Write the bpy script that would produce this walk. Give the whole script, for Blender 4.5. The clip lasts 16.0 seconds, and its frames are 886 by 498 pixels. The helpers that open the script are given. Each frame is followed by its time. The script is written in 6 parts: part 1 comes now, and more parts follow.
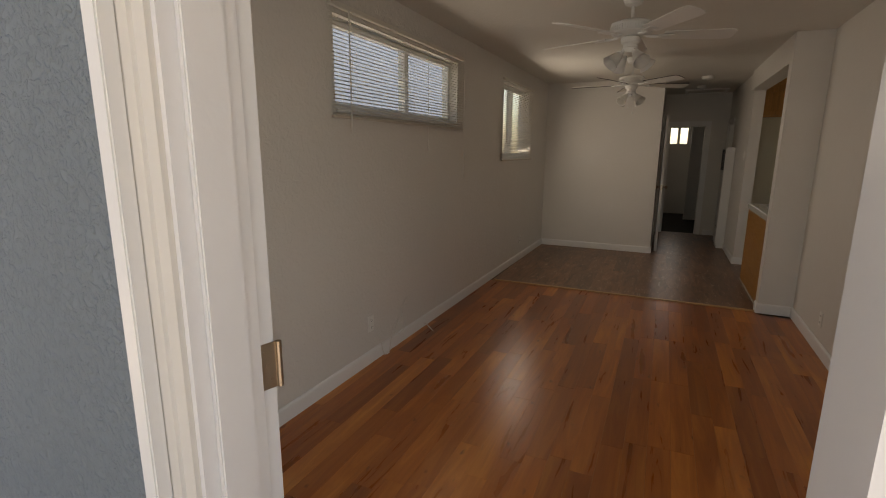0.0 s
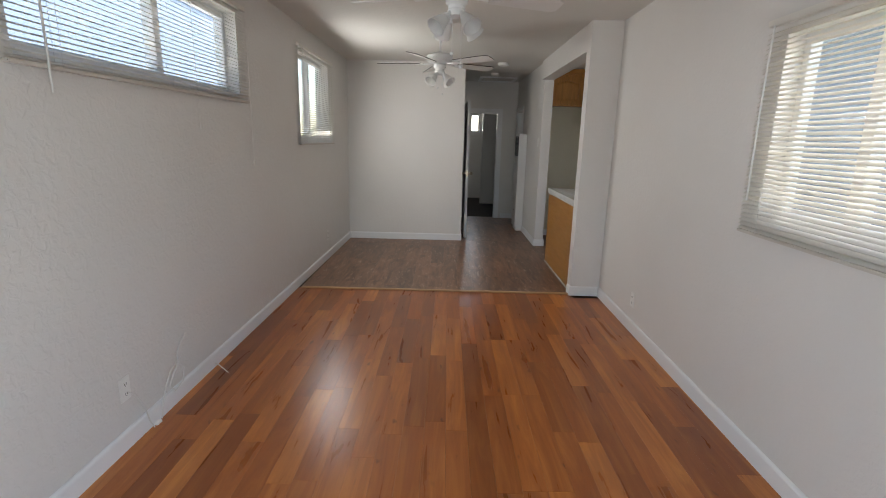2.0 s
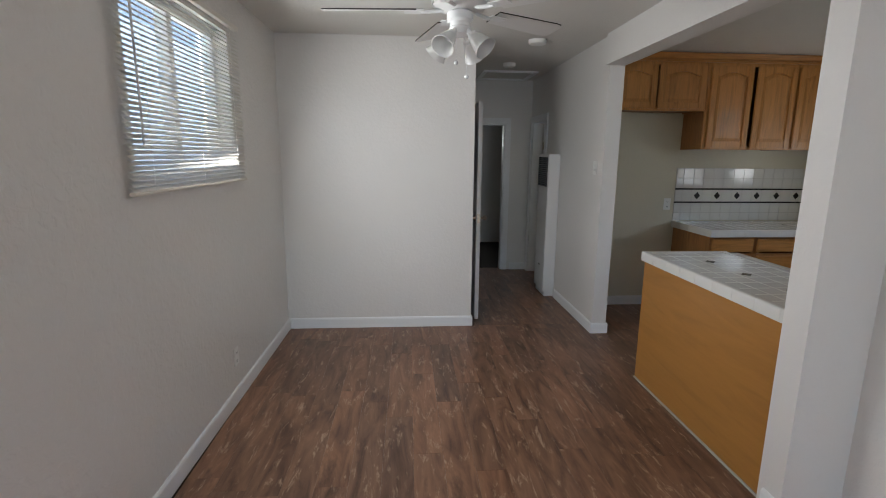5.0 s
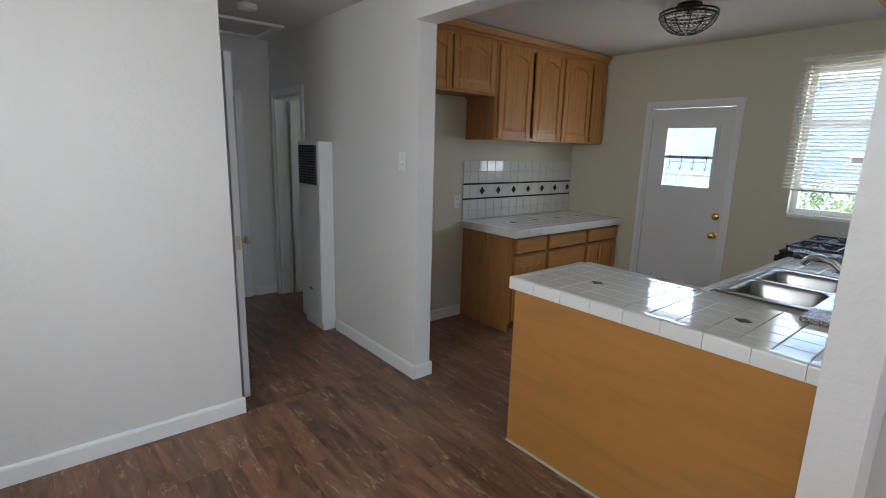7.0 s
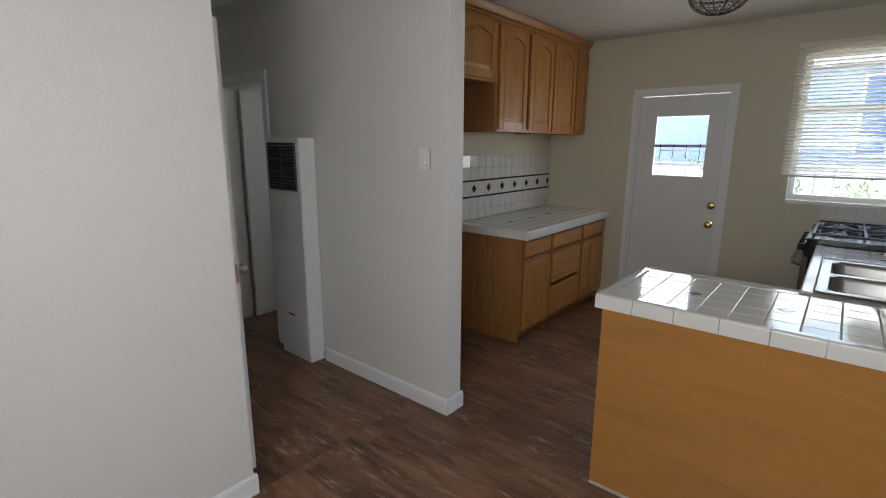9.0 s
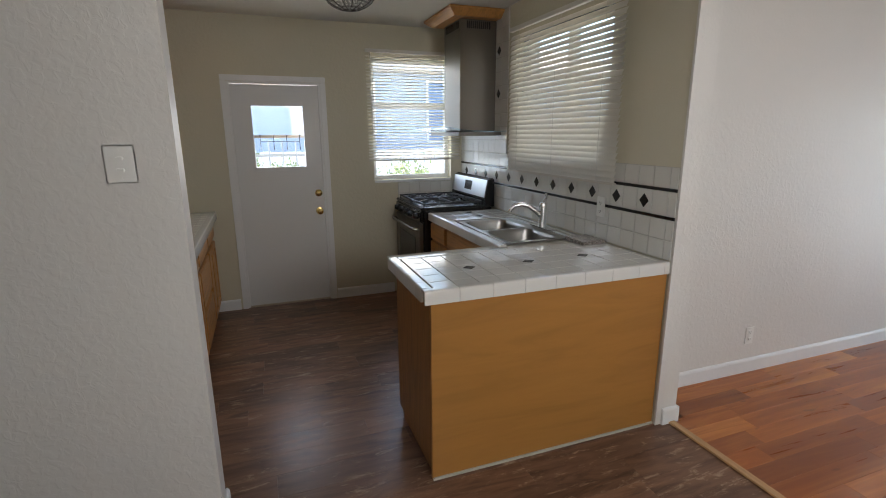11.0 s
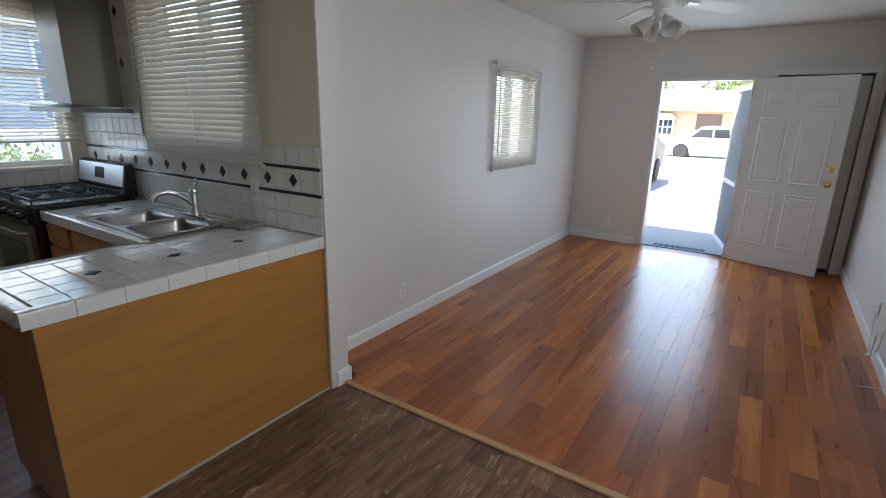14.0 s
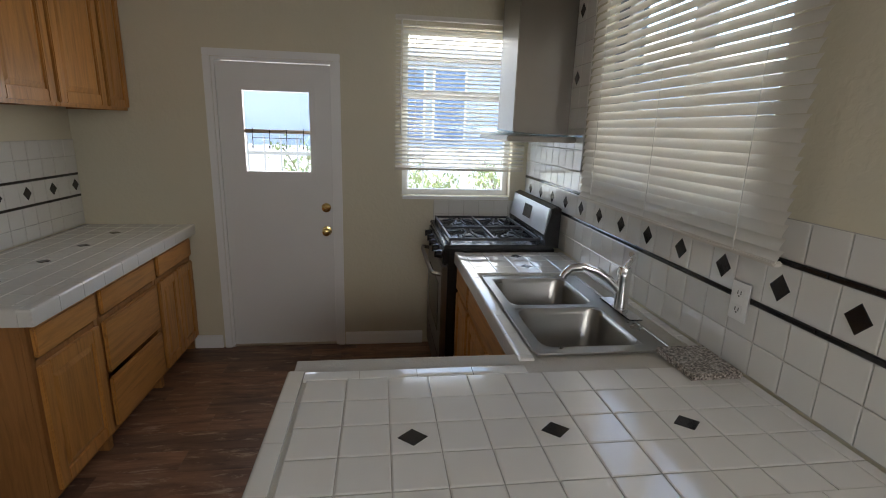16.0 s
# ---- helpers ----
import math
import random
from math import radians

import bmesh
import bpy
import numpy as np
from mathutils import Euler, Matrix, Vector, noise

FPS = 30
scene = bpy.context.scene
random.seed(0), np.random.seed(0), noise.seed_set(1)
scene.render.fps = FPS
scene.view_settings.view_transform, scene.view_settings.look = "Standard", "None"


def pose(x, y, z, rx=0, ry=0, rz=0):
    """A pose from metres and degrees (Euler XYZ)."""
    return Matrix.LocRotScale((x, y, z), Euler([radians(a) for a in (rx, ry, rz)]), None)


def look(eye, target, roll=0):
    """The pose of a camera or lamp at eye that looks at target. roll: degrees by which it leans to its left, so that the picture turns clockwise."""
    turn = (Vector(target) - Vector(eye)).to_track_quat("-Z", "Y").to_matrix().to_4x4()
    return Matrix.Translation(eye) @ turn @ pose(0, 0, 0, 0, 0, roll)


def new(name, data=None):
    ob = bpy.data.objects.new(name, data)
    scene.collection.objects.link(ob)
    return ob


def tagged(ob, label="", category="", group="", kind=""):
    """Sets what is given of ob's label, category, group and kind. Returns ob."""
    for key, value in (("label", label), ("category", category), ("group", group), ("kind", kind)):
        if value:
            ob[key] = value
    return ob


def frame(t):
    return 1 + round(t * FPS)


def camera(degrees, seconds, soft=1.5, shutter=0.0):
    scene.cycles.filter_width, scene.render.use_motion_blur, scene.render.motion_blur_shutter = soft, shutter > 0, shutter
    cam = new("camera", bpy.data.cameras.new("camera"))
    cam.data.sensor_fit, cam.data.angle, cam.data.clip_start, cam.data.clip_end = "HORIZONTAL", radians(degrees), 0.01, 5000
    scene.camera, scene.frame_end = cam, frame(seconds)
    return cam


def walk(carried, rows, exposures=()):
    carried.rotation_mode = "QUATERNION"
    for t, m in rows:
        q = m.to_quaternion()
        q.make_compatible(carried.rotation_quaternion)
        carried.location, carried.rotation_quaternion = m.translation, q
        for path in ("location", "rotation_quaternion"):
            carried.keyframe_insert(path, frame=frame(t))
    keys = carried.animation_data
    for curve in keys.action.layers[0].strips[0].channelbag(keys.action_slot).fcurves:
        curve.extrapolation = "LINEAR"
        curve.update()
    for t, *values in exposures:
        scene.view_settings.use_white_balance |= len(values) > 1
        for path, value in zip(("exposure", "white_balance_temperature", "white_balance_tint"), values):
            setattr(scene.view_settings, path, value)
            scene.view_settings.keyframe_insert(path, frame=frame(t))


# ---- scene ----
cam = camera(85.2, 16.0, 1.0)
PATH = [
    (0, (0.334, 0.176, 1.475), (-0.474, 1.961, 1.072), 0.4),
    (0.5, (0.194, 0.432, 1.463), (-0.314, 2.325, 1.068), 1.6),
    (1, (0.077, 0.535, 1.466), (-0.043, 2.489, 1.06), 2.4),
    (1.5, (0.022, 0.621, 1.463), (-0.008, 2.575, 1.037), 1.8),
    (2, (0.028, 0.859, 1.445), (0.019, 2.809, 0.999), 1.4),
    (2.5, (0.015, 1.235, 1.514), (-0.059, 3.183, 1.067), 1.3),
    (3, (-0.056, 1.684, 1.488), (-0.132, 3.634, 1.05), 1.1),
    (3.5, (-0.133, 2.134, 1.496), (-0.204, 4.092, 1.093), 1.1),
    (3.7, (-0.157, 2.338, 1.501), (-0.216, 4.3, 1.119), 1.2),
    (5.8, (-0.447, 4.262, 1.525), (0.023, 6.166, 1.131), 1.1),
    (6, (-0.473, 4.414, 1.525), (0.108, 6.285, 1.122), 1.6),
    (6.5, (-0.473, 4.767, 1.52), (0.376, 6.532, 1.114), 1.8),
    (7, (-0.488, 5.083, 1.511), (0.761, 6.59, 1.104), 1.6),
    (7.5, (-0.538, 5.269, 1.525), (1.012, 6.463, 1.108), 0.6),
    (8, (-0.607, 5.375, 1.527), (0.902, 6.616, 1.1), 1.0),
    (8.2, (-0.647, 5.441, 1.52), (0.739, 6.818, 1.092), 0.7),
    (10.3, (-0.536, 6.861, 1.499), (1.379, 7.217, 1.043), 0.9),
    (10.5, (-0.501, 6.975, 1.494), (1.442, 7.091, 1.036), 1.3),
    (11, (-0.493, 7.207, 1.515), (1.33, 6.532, 1.049), -0.3),
    (11.5, (-0.586, 7.286, 1.545), (0.962, 6.125, 1.041), 2.0),
    (12, (-0.723, 7.324, 1.541), (0.536, 5.854, 1.037), 2.0),
    (12.5, (-0.82, 7.286, 1.528), (0.075, 5.577, 1.002), 1.1),
    (13, (-0.851, 7.258, 1.537), (-0.16, 5.46, 0.998), -0.3),
    (13.5, (-0.849, 7.238, 1.54), (-0.063, 5.48, 1.0), -0.4),
    (14, (-0.607, 7.072, 1.52), (0.452, 5.46, 0.988), 1.2),
    (14.5, (-0.285, 6.85, 1.543), (1.063, 5.469, 1.019), 1.5),
    (15, (0.03, 6.627, 1.542), (1.716, 5.684, 1.024), 2.7),
    (15.5, (0.323, 6.511, 1.539), (2.179, 5.953, 1.044), 2.3),
    (16, (0.612, 6.403, 1.544), (2.535, 6.14, 1.062), 1.8),
]
walk(cam, [(t, look(eye, target, roll)) for t, eye, target, roll in PATH], exposures=[
    (0, 2.38, 9500, 18), (0.5, 2.94, 8900, 17), (1, 3.44, 7800, 14), (1.5, 3.58, 7400, 13), (2, 3.66, 6900, 12), (3.5, 3.78, 6600, 11), (6, 3.9, 6300, 11), (7, 4.05, 6200, 10), (8, 3.97, 6300, 11),
    (10.5, 3.84, 6900, 12), (11.5, 3.79, 6600, 12), (12, 3.46, 6300, 10), (13, 3.40, 6300, 10), (14.5, 3.42, 6300, 10), (15.2, 3.73, 6500, 11), (16, 3.83, 6900, 13)])
# ---------- world, sun, exposure ----------
world = bpy.data.worlds.new("sky_world")
scene.world = world
world.use_nodes = True
SUN_EL, SUN_AZ = radians(64), radians(-30)      # height of the sun, turned from +y towards -x
wn = world.node_tree
sky = wn.nodes.new("ShaderNodeTexSky")
sky.sky_type = "NISHITA"
sky.sun_disc = False
sky.sun_elevation = SUN_EL
sky.sun_rotation = -SUN_AZ
wn.links.new(sky.outputs["Color"], wn.nodes["Background"].inputs["Color"])
wn.nodes["Background"].inputs["Strength"].default_value = 0.07
sun = new("sun", bpy.data.lights.new("sun", "SUN"))
sun.data.energy, sun.data.angle, sun.data.color = 2.4, radians(0.6), (1.0, 0.95, 0.87)
sd = Vector((-math.sin(SUN_AZ) * math.cos(SUN_EL), math.cos(SUN_AZ) * math.cos(SUN_EL), math.sin(SUN_EL)))
sun.matrix_world = look(sd * 30, (0, 0, 0))

# area lamps added at window and door openings to boost the skylight indoors
def skylight(eye, target, width, height, power, color=(1.0, 0.97, 0.92)):
    ob = new("sky_fill_light", bpy.data.lights.new("sky_fill_light", "AREA"))
    ob.data.shape, ob.data.size, ob.data.size_y = "RECTANGLE", width, height
    ob.data.energy, ob.data.color = power, color
    ob.matrix_world = look(eye, target)
    return ob


# the first two fill lamps stand on the room side of their blinds
skylight((-1.30, 3.41, 1.95), (0, 3.41, 1.70), 1.70, 0.40, 0.42, (0.93, 0.97, 1.0))
skylight((-1.285, 6.13, 1.76), (0, 6.13, 1.50), 1.0, 0.60, 1.7, (0.93, 0.97, 1.0))
skylight((1.52, 2.68, 1.52), (0, 2.68, 1.52), 0.74, 0.72, 0.2)
skylight((3.94, 5.885, 1.64), (0, 5.885, 1.64), 0.69, 1.00, 0.24, (0.74, 0.87, 1.0))
skylight((2.325, 5.33, 1.755), (2.325, 9, 1.755), 0.99, 0.83, 0.09)
# added fill lamp just inside the open front doorway
skylight((0.08, 0.90, 1.0), (0.08, 4.0, 1.0), 0.84, 1.9, 1.55, (0.63, 0.82, 1.0))
skylight((2.92, 9.1, 1.65), (0, 9.1, 1.4), 0.62, 0.72, 0.12, (0.9, 0.96, 1.0))
skylight((0.575, 13.08, 1.84), (0.575, 9, 1.2), 0.40, 0.38, 0.3, (0.95, 0.98, 1.0))
skylight((3.93, 7.05, 1.48), (0, 7.07, 1.48), 0.42, 0.52, 0.2)

# ---------- materials ----------
def mat(name, color, rough=0.5, metal=0.0, coat=0.0, spec=0.5):
    m = bpy.data.materials.new(name)
    m.use_nodes = True
    b = m.node_tree.nodes["Principled BSDF"]
    b.inputs["Base Color"].default_value = (*color, 1)
    b.inputs["Roughness"].default_value = rough
    b.inputs["Metallic"].default_value = metal
    b.inputs["Coat Weight"].default_value = coat
    b.inputs["Specular IOR Level"].default_value = spec
    return m


def node(m, kind, **inputs):
    n = m.node_tree.nodes.new(kind)
    for k, v in inputs.items():
        n.inputs[k.replace("_", " ")].default_value = v
    return n


def link(m, a, b):
    m.node_tree.links.new(a, b)


def bsdf(m):
    return m.node_tree.nodes["Principled BSDF"]


def coords(m, scale=(1, 1, 1), per_object=False):
    """Object coordinates, scaled; with per_object they jump for every piece."""
    tc = node(m, "ShaderNodeTexCoord")
    mp = node(m, "ShaderNodeMapping", Scale=scale)
    link(m, tc.outputs["Object"], mp.inputs["Vector"])
    if per_object:
        oi = node(m, "ShaderNodeObjectInfo")
        mul = node(m, "ShaderNodeVectorMath")
        mul.operation = "SCALE"
        mul.inputs[0].default_value = (37.0, 53.0, 71.0)
        link(m, oi.outputs["Random"], mul.inputs["Scale"])
        link(m, mul.outputs["Vector"], mp.inputs["Location"])
    return mp.outputs["Vector"]


def noisy(m, vec, scale, detail=4.0, rough=0.55, distort=0.0):
    n = node(m, "ShaderNodeTexNoise", Scale=scale, Detail=detail, Roughness=rough, Distortion=distort)
    link(m, vec, n.inputs["Vector"])
    return n.outputs["Fac"]


def ramp(m, fac, stops):
    r = node(m, "ShaderNodeValToRGB")
    el = r.color_ramp.elements
    while len(el) < len(stops):
        el.new(0.5)
    for e, (p, c) in zip(el, stops):
        e.position, e.color = p, (*c, 1)
    link(m, fac, r.inputs["Fac"])
    return r.outputs["Color"]


def mixed(m, fac, a, b, kind="MIX"):
    """a and b: colours or sockets; fac: number or socket."""
    n = node(m, "ShaderNodeMix")
    n.data_type, n.blend_type = "RGBA", kind
    for key, v in ((0, fac), (6, a), (7, b)):
        if isinstance(v, bpy.types.NodeSocket):
            link(m, v, n.inputs[key])
        elif key == 0:
            n.inputs[0].default_value = v
        else:
            n.inputs[key].default_value = (*v, 1)
    return n.outputs[2]


def bump(m, height, strength, distance=0.01):
    b = node(m, "ShaderNodeBump", Strength=strength, Distance=distance)
    link(m, height, b.inputs["Height"])
    link(m, b.outputs["Normal"], bsdf(m).inputs["Normal"])


def span(m, fac, lo, hi):
    n = node(m, "ShaderNodeMapRange")
    n.inputs["To Min"].default_value, n.inputs["To Max"].default_value = lo, hi
    link(m, fac, n.inputs["Value"])
    return n.outputs["Result"]


def paint(name, color, rough=0.45, relief=0.5, size=38.0):
    """Wall paint over a knocked-down plaster texture."""
    m = mat(name, color, rough)
    v = coords(m)
    big = noisy(m, v, 1.3, 3)
    fine = noisy(m, v, size, 3, 0.5, 0.6)
    med = noisy(m, v, size * 0.35, 2, 0.5)
    c = mixed(m, span(m, big, 0.0, 1.0), tuple(k * 0.95 for k in color), tuple(min(1, k * 1.04) for k in color))
    link(m, c, bsdf(m).inputs["Base Color"])
    h = node(m, "ShaderNodeMath")
    h.operation = "ADD"
    link(m, ramp(m, fine, [(0.42, (0, 0, 0)), (0.62, (1, 1, 1))]), h.inputs[0])
    link(m, med, h.inputs[1])
    bump(m, h.outputs[0], relief, 0.004)
    link(m, span(m, med, rough - 0.06, rough + 0.1), bsdf(m).inputs["Roughness"])
    return m


def wood_plank(name, stops, tones, stretch, rough, grain, fleck=None):
    """Planks: grain along local y, its own tone for every plank."""
    m = mat(name, stops[1][1], rough)
    v = coords(m, stretch, True)
    g = noisy(m, v, grain, 6, 0.6, 0.9)
    fine = noisy(m, coords(m, (60, 2.5, 60), True), 2.0, 3, 0.6)
    oi = node(m, "ShaderNodeObjectInfo")
    c = mixed(m, 1.0, ramp(m, g, stops), ramp(m, oi.outputs["Random"], tones), "MULTIPLY")
    c = mixed(m, span(m, fine, 0.0, 0.3 if fleck else 0.28), c, tuple(k * 0.6 for k in stops[0][1]))
    if fleck:
        f = noisy(m, coords(m, (9, 2.2, 9), True), 2.6, 7, 0.72, 0.5)
        c = mixed(m, ramp(m, f, [(0.56, (0, 0, 0)), (0.68, (0.75, 0.75, 0.75))]), c, fleck)
        d = noisy(m, coords(m, (5, 1.2, 5), True), 2.0, 5, 0.7, 0.4)
        c = mixed(m, ramp(m, d, [(0.56, (0, 0, 0)), (0.72, (0.7, 0.7, 0.7))]), c, tuple(k * 0.4 for k in stops[0][1]))
    else:
        k = noisy(m, coords(m, (20, 8.0, 20), True), 1.0, 2, 0.4, 0.2)
        c = mixed(m, ramp(m, k, [(0.70, (0, 0, 0)), (0.80, (0.75, 0.75, 0.75))]), c, tuple(q * 0.28 for q in stops[0][1]))
    link(m, c, bsdf(m).inputs["Base Color"])
    link(m, span(m, g, rough - 0.04, rough + 0.08), bsdf(m).inputs["Roughness"])
    bump(m, fine, 0.02, 0.001)
    return m


WALL = paint("living_wall_paint", (0.74, 0.715, 0.675), 0.40, 0.16)
WALL_W = paint("knockdown_wall_paint", (0.74, 0.715, 0.675), 0.34, 0.38, 30.0)
KWALL = paint("kitchen_wall_paint", (0.64, 0.592, 0.455), 0.5, 0.15)
CEIL = paint("ceiling_paint", (0.70, 0.68, 0.63), 0.7, 0.25, 30.0)
TRIM = paint("white_trim_gloss", (0.82, 0.82, 0.81), 0.35, 0.06, 20.0)
STUCCO = paint("blue_grey_stucco", (0.185, 0.225, 0.25), 0.95, 1.0, 60.0)
STUCCO_PALE = paint("pale_stucco", (0.25, 0.285, 0.31), 0.95, 1.0, 100.0)
LAMINATE = wood_plank("honey_laminate", [(0.25, (0.27, 0.068, 0.012)), (0.50, (0.42, 0.120, 0.022)), (0.72, (0.58, 0.205, 0.044))],
                      [(0.0, (0.62, 0.57, 0.54)), (0.35, (0.90, 0.87, 0.84)), (0.70, (1.08, 1.08, 1.05)), (0.86, (1.25, 1.40, 1.50)), (1.0, (1.36, 1.62, 1.85))], (9, 0.8, 9), 0.27, 1.5)
bsdf(LAMINATE).inputs["Specular IOR Level"].default_value = 0.55
VINYL = wood_plank("dark_vinyl_plank", [(0.30, (0.095, 0.048, 0.029)), (0.50, (0.215, 0.115, 0.069)), (0.70, (0.32, 0.18, 0.112))],
                   [(0.0, (0.72, 0.72, 0.75)), (0.5, (1.0, 0.97, 0.95)), (1.0, (1.25, 1.15, 1.08))], (6, 1.0, 6), 0.30, 2.2, (0.50, 0.36, 0.25))
bsdf(VINYL).inputs["Specular IOR Level"].default_value = 0.36
GAP = mat("dark_joint", (0.02, 0.014, 0.01), 0.9)

# ---------- mesh helpers ----------
def box(bm, x0, y0, z0, x1, y1, z1, bevel=0.0):
    r = bmesh.ops.create_cube(bm, size=1, matrix=Matrix.LocRotScale(((x0 + x1) / 2, (y0 + y1) / 2, (z0 + z1) / 2), None, (abs(x1 - x0), abs(y1 - y0), abs(z1 - z0))))
    if bevel:
        es = list({e for v in r["verts"] for e in v.link_edges})
        bmesh.ops.bevel(bm, geom=es, offset=bevel, segments=2, affect="EDGES", clamp_overlap=True)
    return r["verts"]


def cyl(bm, p, q, r1, r2=None, seg=16, caps=True):
    """A round bar from p to q."""
    p, q = Vector(p), Vector(q)
    d = q - p
    m = Matrix.Translation((p + q) / 2) @ d.to_track_quat("Z", "Y").to_matrix().to_4x4()
    return bmesh.ops.create_cone(bm, cap_ends=caps, segments=seg, radius1=r1, radius2=r1 if r2 is None else r2, depth=d.length, matrix=m)["verts"]


def lathe(bm, profile, seg=24, m=None):
    """Turns (radius, height) pairs round z."""
    rings = []
    for r, z in profile:
        rings.append([bm.verts.new((r * math.cos(2 * math.pi * i / seg), r * math.sin(2 * math.pi * i / seg), z)) for i in range(seg)])
    for a, b in zip(rings, rings[1:]):
        for i in range(seg):
            bm.faces.new((a[i], a[(i + 1) % seg], b[(i + 1) % seg], b[i]))
    for ring in (rings[0], rings[-1]):
        bm.faces.new(ring)
    vs = [v for ring in rings for v in ring]
    if m is not None:
        bmesh.ops.transform(bm, matrix=m, verts=vs)
    return vs


def tube(bm, pts, r, seg=8):
    """A bent round bar through pts."""
    pts = [Vector(p) for p in pts]
    rings = []
    for i, p in enumerate(pts):
        d = (pts[min(i + 1, len(pts) - 1)] - pts[max(i - 1, 0)]).normalized()
        q = d.to_track_quat("Z", "Y").to_matrix()
        rings.append([bm.verts.new(p + q @ Vector((r * math.cos(2 * math.pi * k / seg), r * math.sin(2 * math.pi * k / seg), 0))) for k in range(seg)])
    for a, b in zip(rings, rings[1:]):
        best = min(range(seg), key=lambda s: sum((a[k].co - b[(k + s) % seg].co).length for k in range(seg)))
        for k in range(seg):
            bm.faces.new((a[k], a[(k + 1) % seg], b[(k + 1 + best) % seg], b[(k + best) % seg]))
    bm.faces.new(rings[0]), bm.faces.new(rings[-1])


def prism(bm, outline, depth, m=None):
    """An outline in x, z, thick along y from 0 to depth."""
    a = [bm.verts.new((x, 0, z)) for x, z in outline]
    b = [bm.verts.new((x, depth, z)) for x, z in outline]
    n = len(outline)
    bm.faces.new(a), bm.faces.new(b)
    for i in range(n):
        bm.faces.new((a[i], a[(i + 1) % n], b[(i + 1) % n], b[i]))
    if m is not None:
        bmesh.ops.transform(bm, matrix=m, verts=a + b)
    return a + b


def mesh_of(name, bm, material, smooth=False):
    bmesh.ops.recalc_face_normals(bm, faces=bm.faces)
    me = bpy.data.meshes.new(name)
    bm.to_mesh(me)
    bm.free()
    me.materials.append(material)
    if smooth:
        me.polygons.foreach_set("use_smooth", [True] * len(me.polygons))
        me.set_sharp_from_angle(angle=radians(38))
    return me


def part(name, bm, material, parent=None, label="", smooth=False):
    ob = new(name, mesh_of(name, bm, material, smooth))
    if parent is not None:
        ob.parent = parent
    return tagged(ob, label)


def piece(name, me, parent, m):
    ob = new(name, me)
    ob.parent = parent
    ob.matrix_basis = m
    return ob


def thing(name, label, category, m=None, group="", kind=""):
    ob = new(name)
    if m is not None:
        ob.matrix_basis = m
    return tagged(ob, label, category, group, kind)


def boxed(name, dims, material, parent=None, label="", bevel=0.0):
    bm = bmesh.new()
    box(bm, *dims, bevel)
    return part(name, bm, material, parent, label)


def structure(ob, label, category):
    return tagged(ob, label, category, "", "structure")


def wall(name, axis, lo, hi, a0, a1, z0, z1, holes, material, label):
    """A wall from lo to hi across axis, from a0 to a1 along it, with holes (a, b, za, zb)."""
    us = sorted({a0, a1, *[min(max(v, a0), a1) for h in holes for v in h[:2]]})
    zs = sorted({z0, z1, *[min(max(v, z0), z1) for h in holes for v in h[2:]]})
    solid = lambda i, j: 0 <= i < len(us) - 1 and 0 <= j < len(zs) - 1 and not any(
        h[0] < (us[i] + us[i + 1]) / 2 < h[1] and h[2] < (zs[j] + zs[j + 1]) / 2 < h[3] for h in holes)
    bm = bmesh.new()
    at = (lambda d, u, z: (d, u, z)) if axis == "x" else (lambda d, u, z: (u, d, z))
    quad = lambda *ps: bm.faces.new([bm.verts.new(at(*p)) for p in ps])
    for i in range(len(us) - 1):
        for j in range(len(zs) - 1):
            if not solid(i, j):
                continue
            u0, u1, w0, w1 = us[i], us[i + 1], zs[j], zs[j + 1]
            for d in (lo, hi):
                quad((d, u0, w0), (d, u1, w0), (d, u1, w1), (d, u0, w1))
            for di, dj, p, q in ((-1, 0, (u0, w0), (u0, w1)), (1, 0, (u1, w0), (u1, w1)), (0, -1, (u0, w0), (u1, w0)), (0, 1, (u0, w1), (u1, w1))):
                if not solid(i + di, j + dj):
                    quad((lo, *p), (hi, *p), (hi, *q), (lo, *q))
    bmesh.ops.remove_doubles(bm, verts=bm.verts, dist=0.0005)
    return structure(part(name, bm, material), label, "wall")


# ---------- plan ----------
L, R, F, B, CE = -1.358, 1.497, 0.845, 7.70, 2.452      # living room: side walls, front wall, back wall, ceiling
PX, PY0, PY1 = 1.228, 5.258, 5.383                      # the stub wall between living room and kitchen
KX, KX2, KY = 1.265, 1.387, 7.458                       # the wall between hall and kitchen, and its end
KE, KN, KC = 3.89, 8.26, 2.43                         # kitchen: east wall, north wall, ceiling
HX, HE = 0.243, 9.85                                   # hall: left wall, end wall
T = 0.15
FZ = 0.018                                            # top of the floor planks
# the west wall is a little out of square: it swings out towards the front
WEST = pose(L, B, 0, 0, 0, -0.7) @ pose(-L, -B, 0)


def west(ob):
    ob.matrix_basis = WEST @ ob.matrix_basis
    return ob


# the living room's east wall leans the same way
EAST = pose(R, PY0, 0, 0, 0, -0.5) @ pose(-R, -PY0, 0)


def east(ob):
    ob.matrix_basis = EAST @ ob.matrix_basis
    return ob


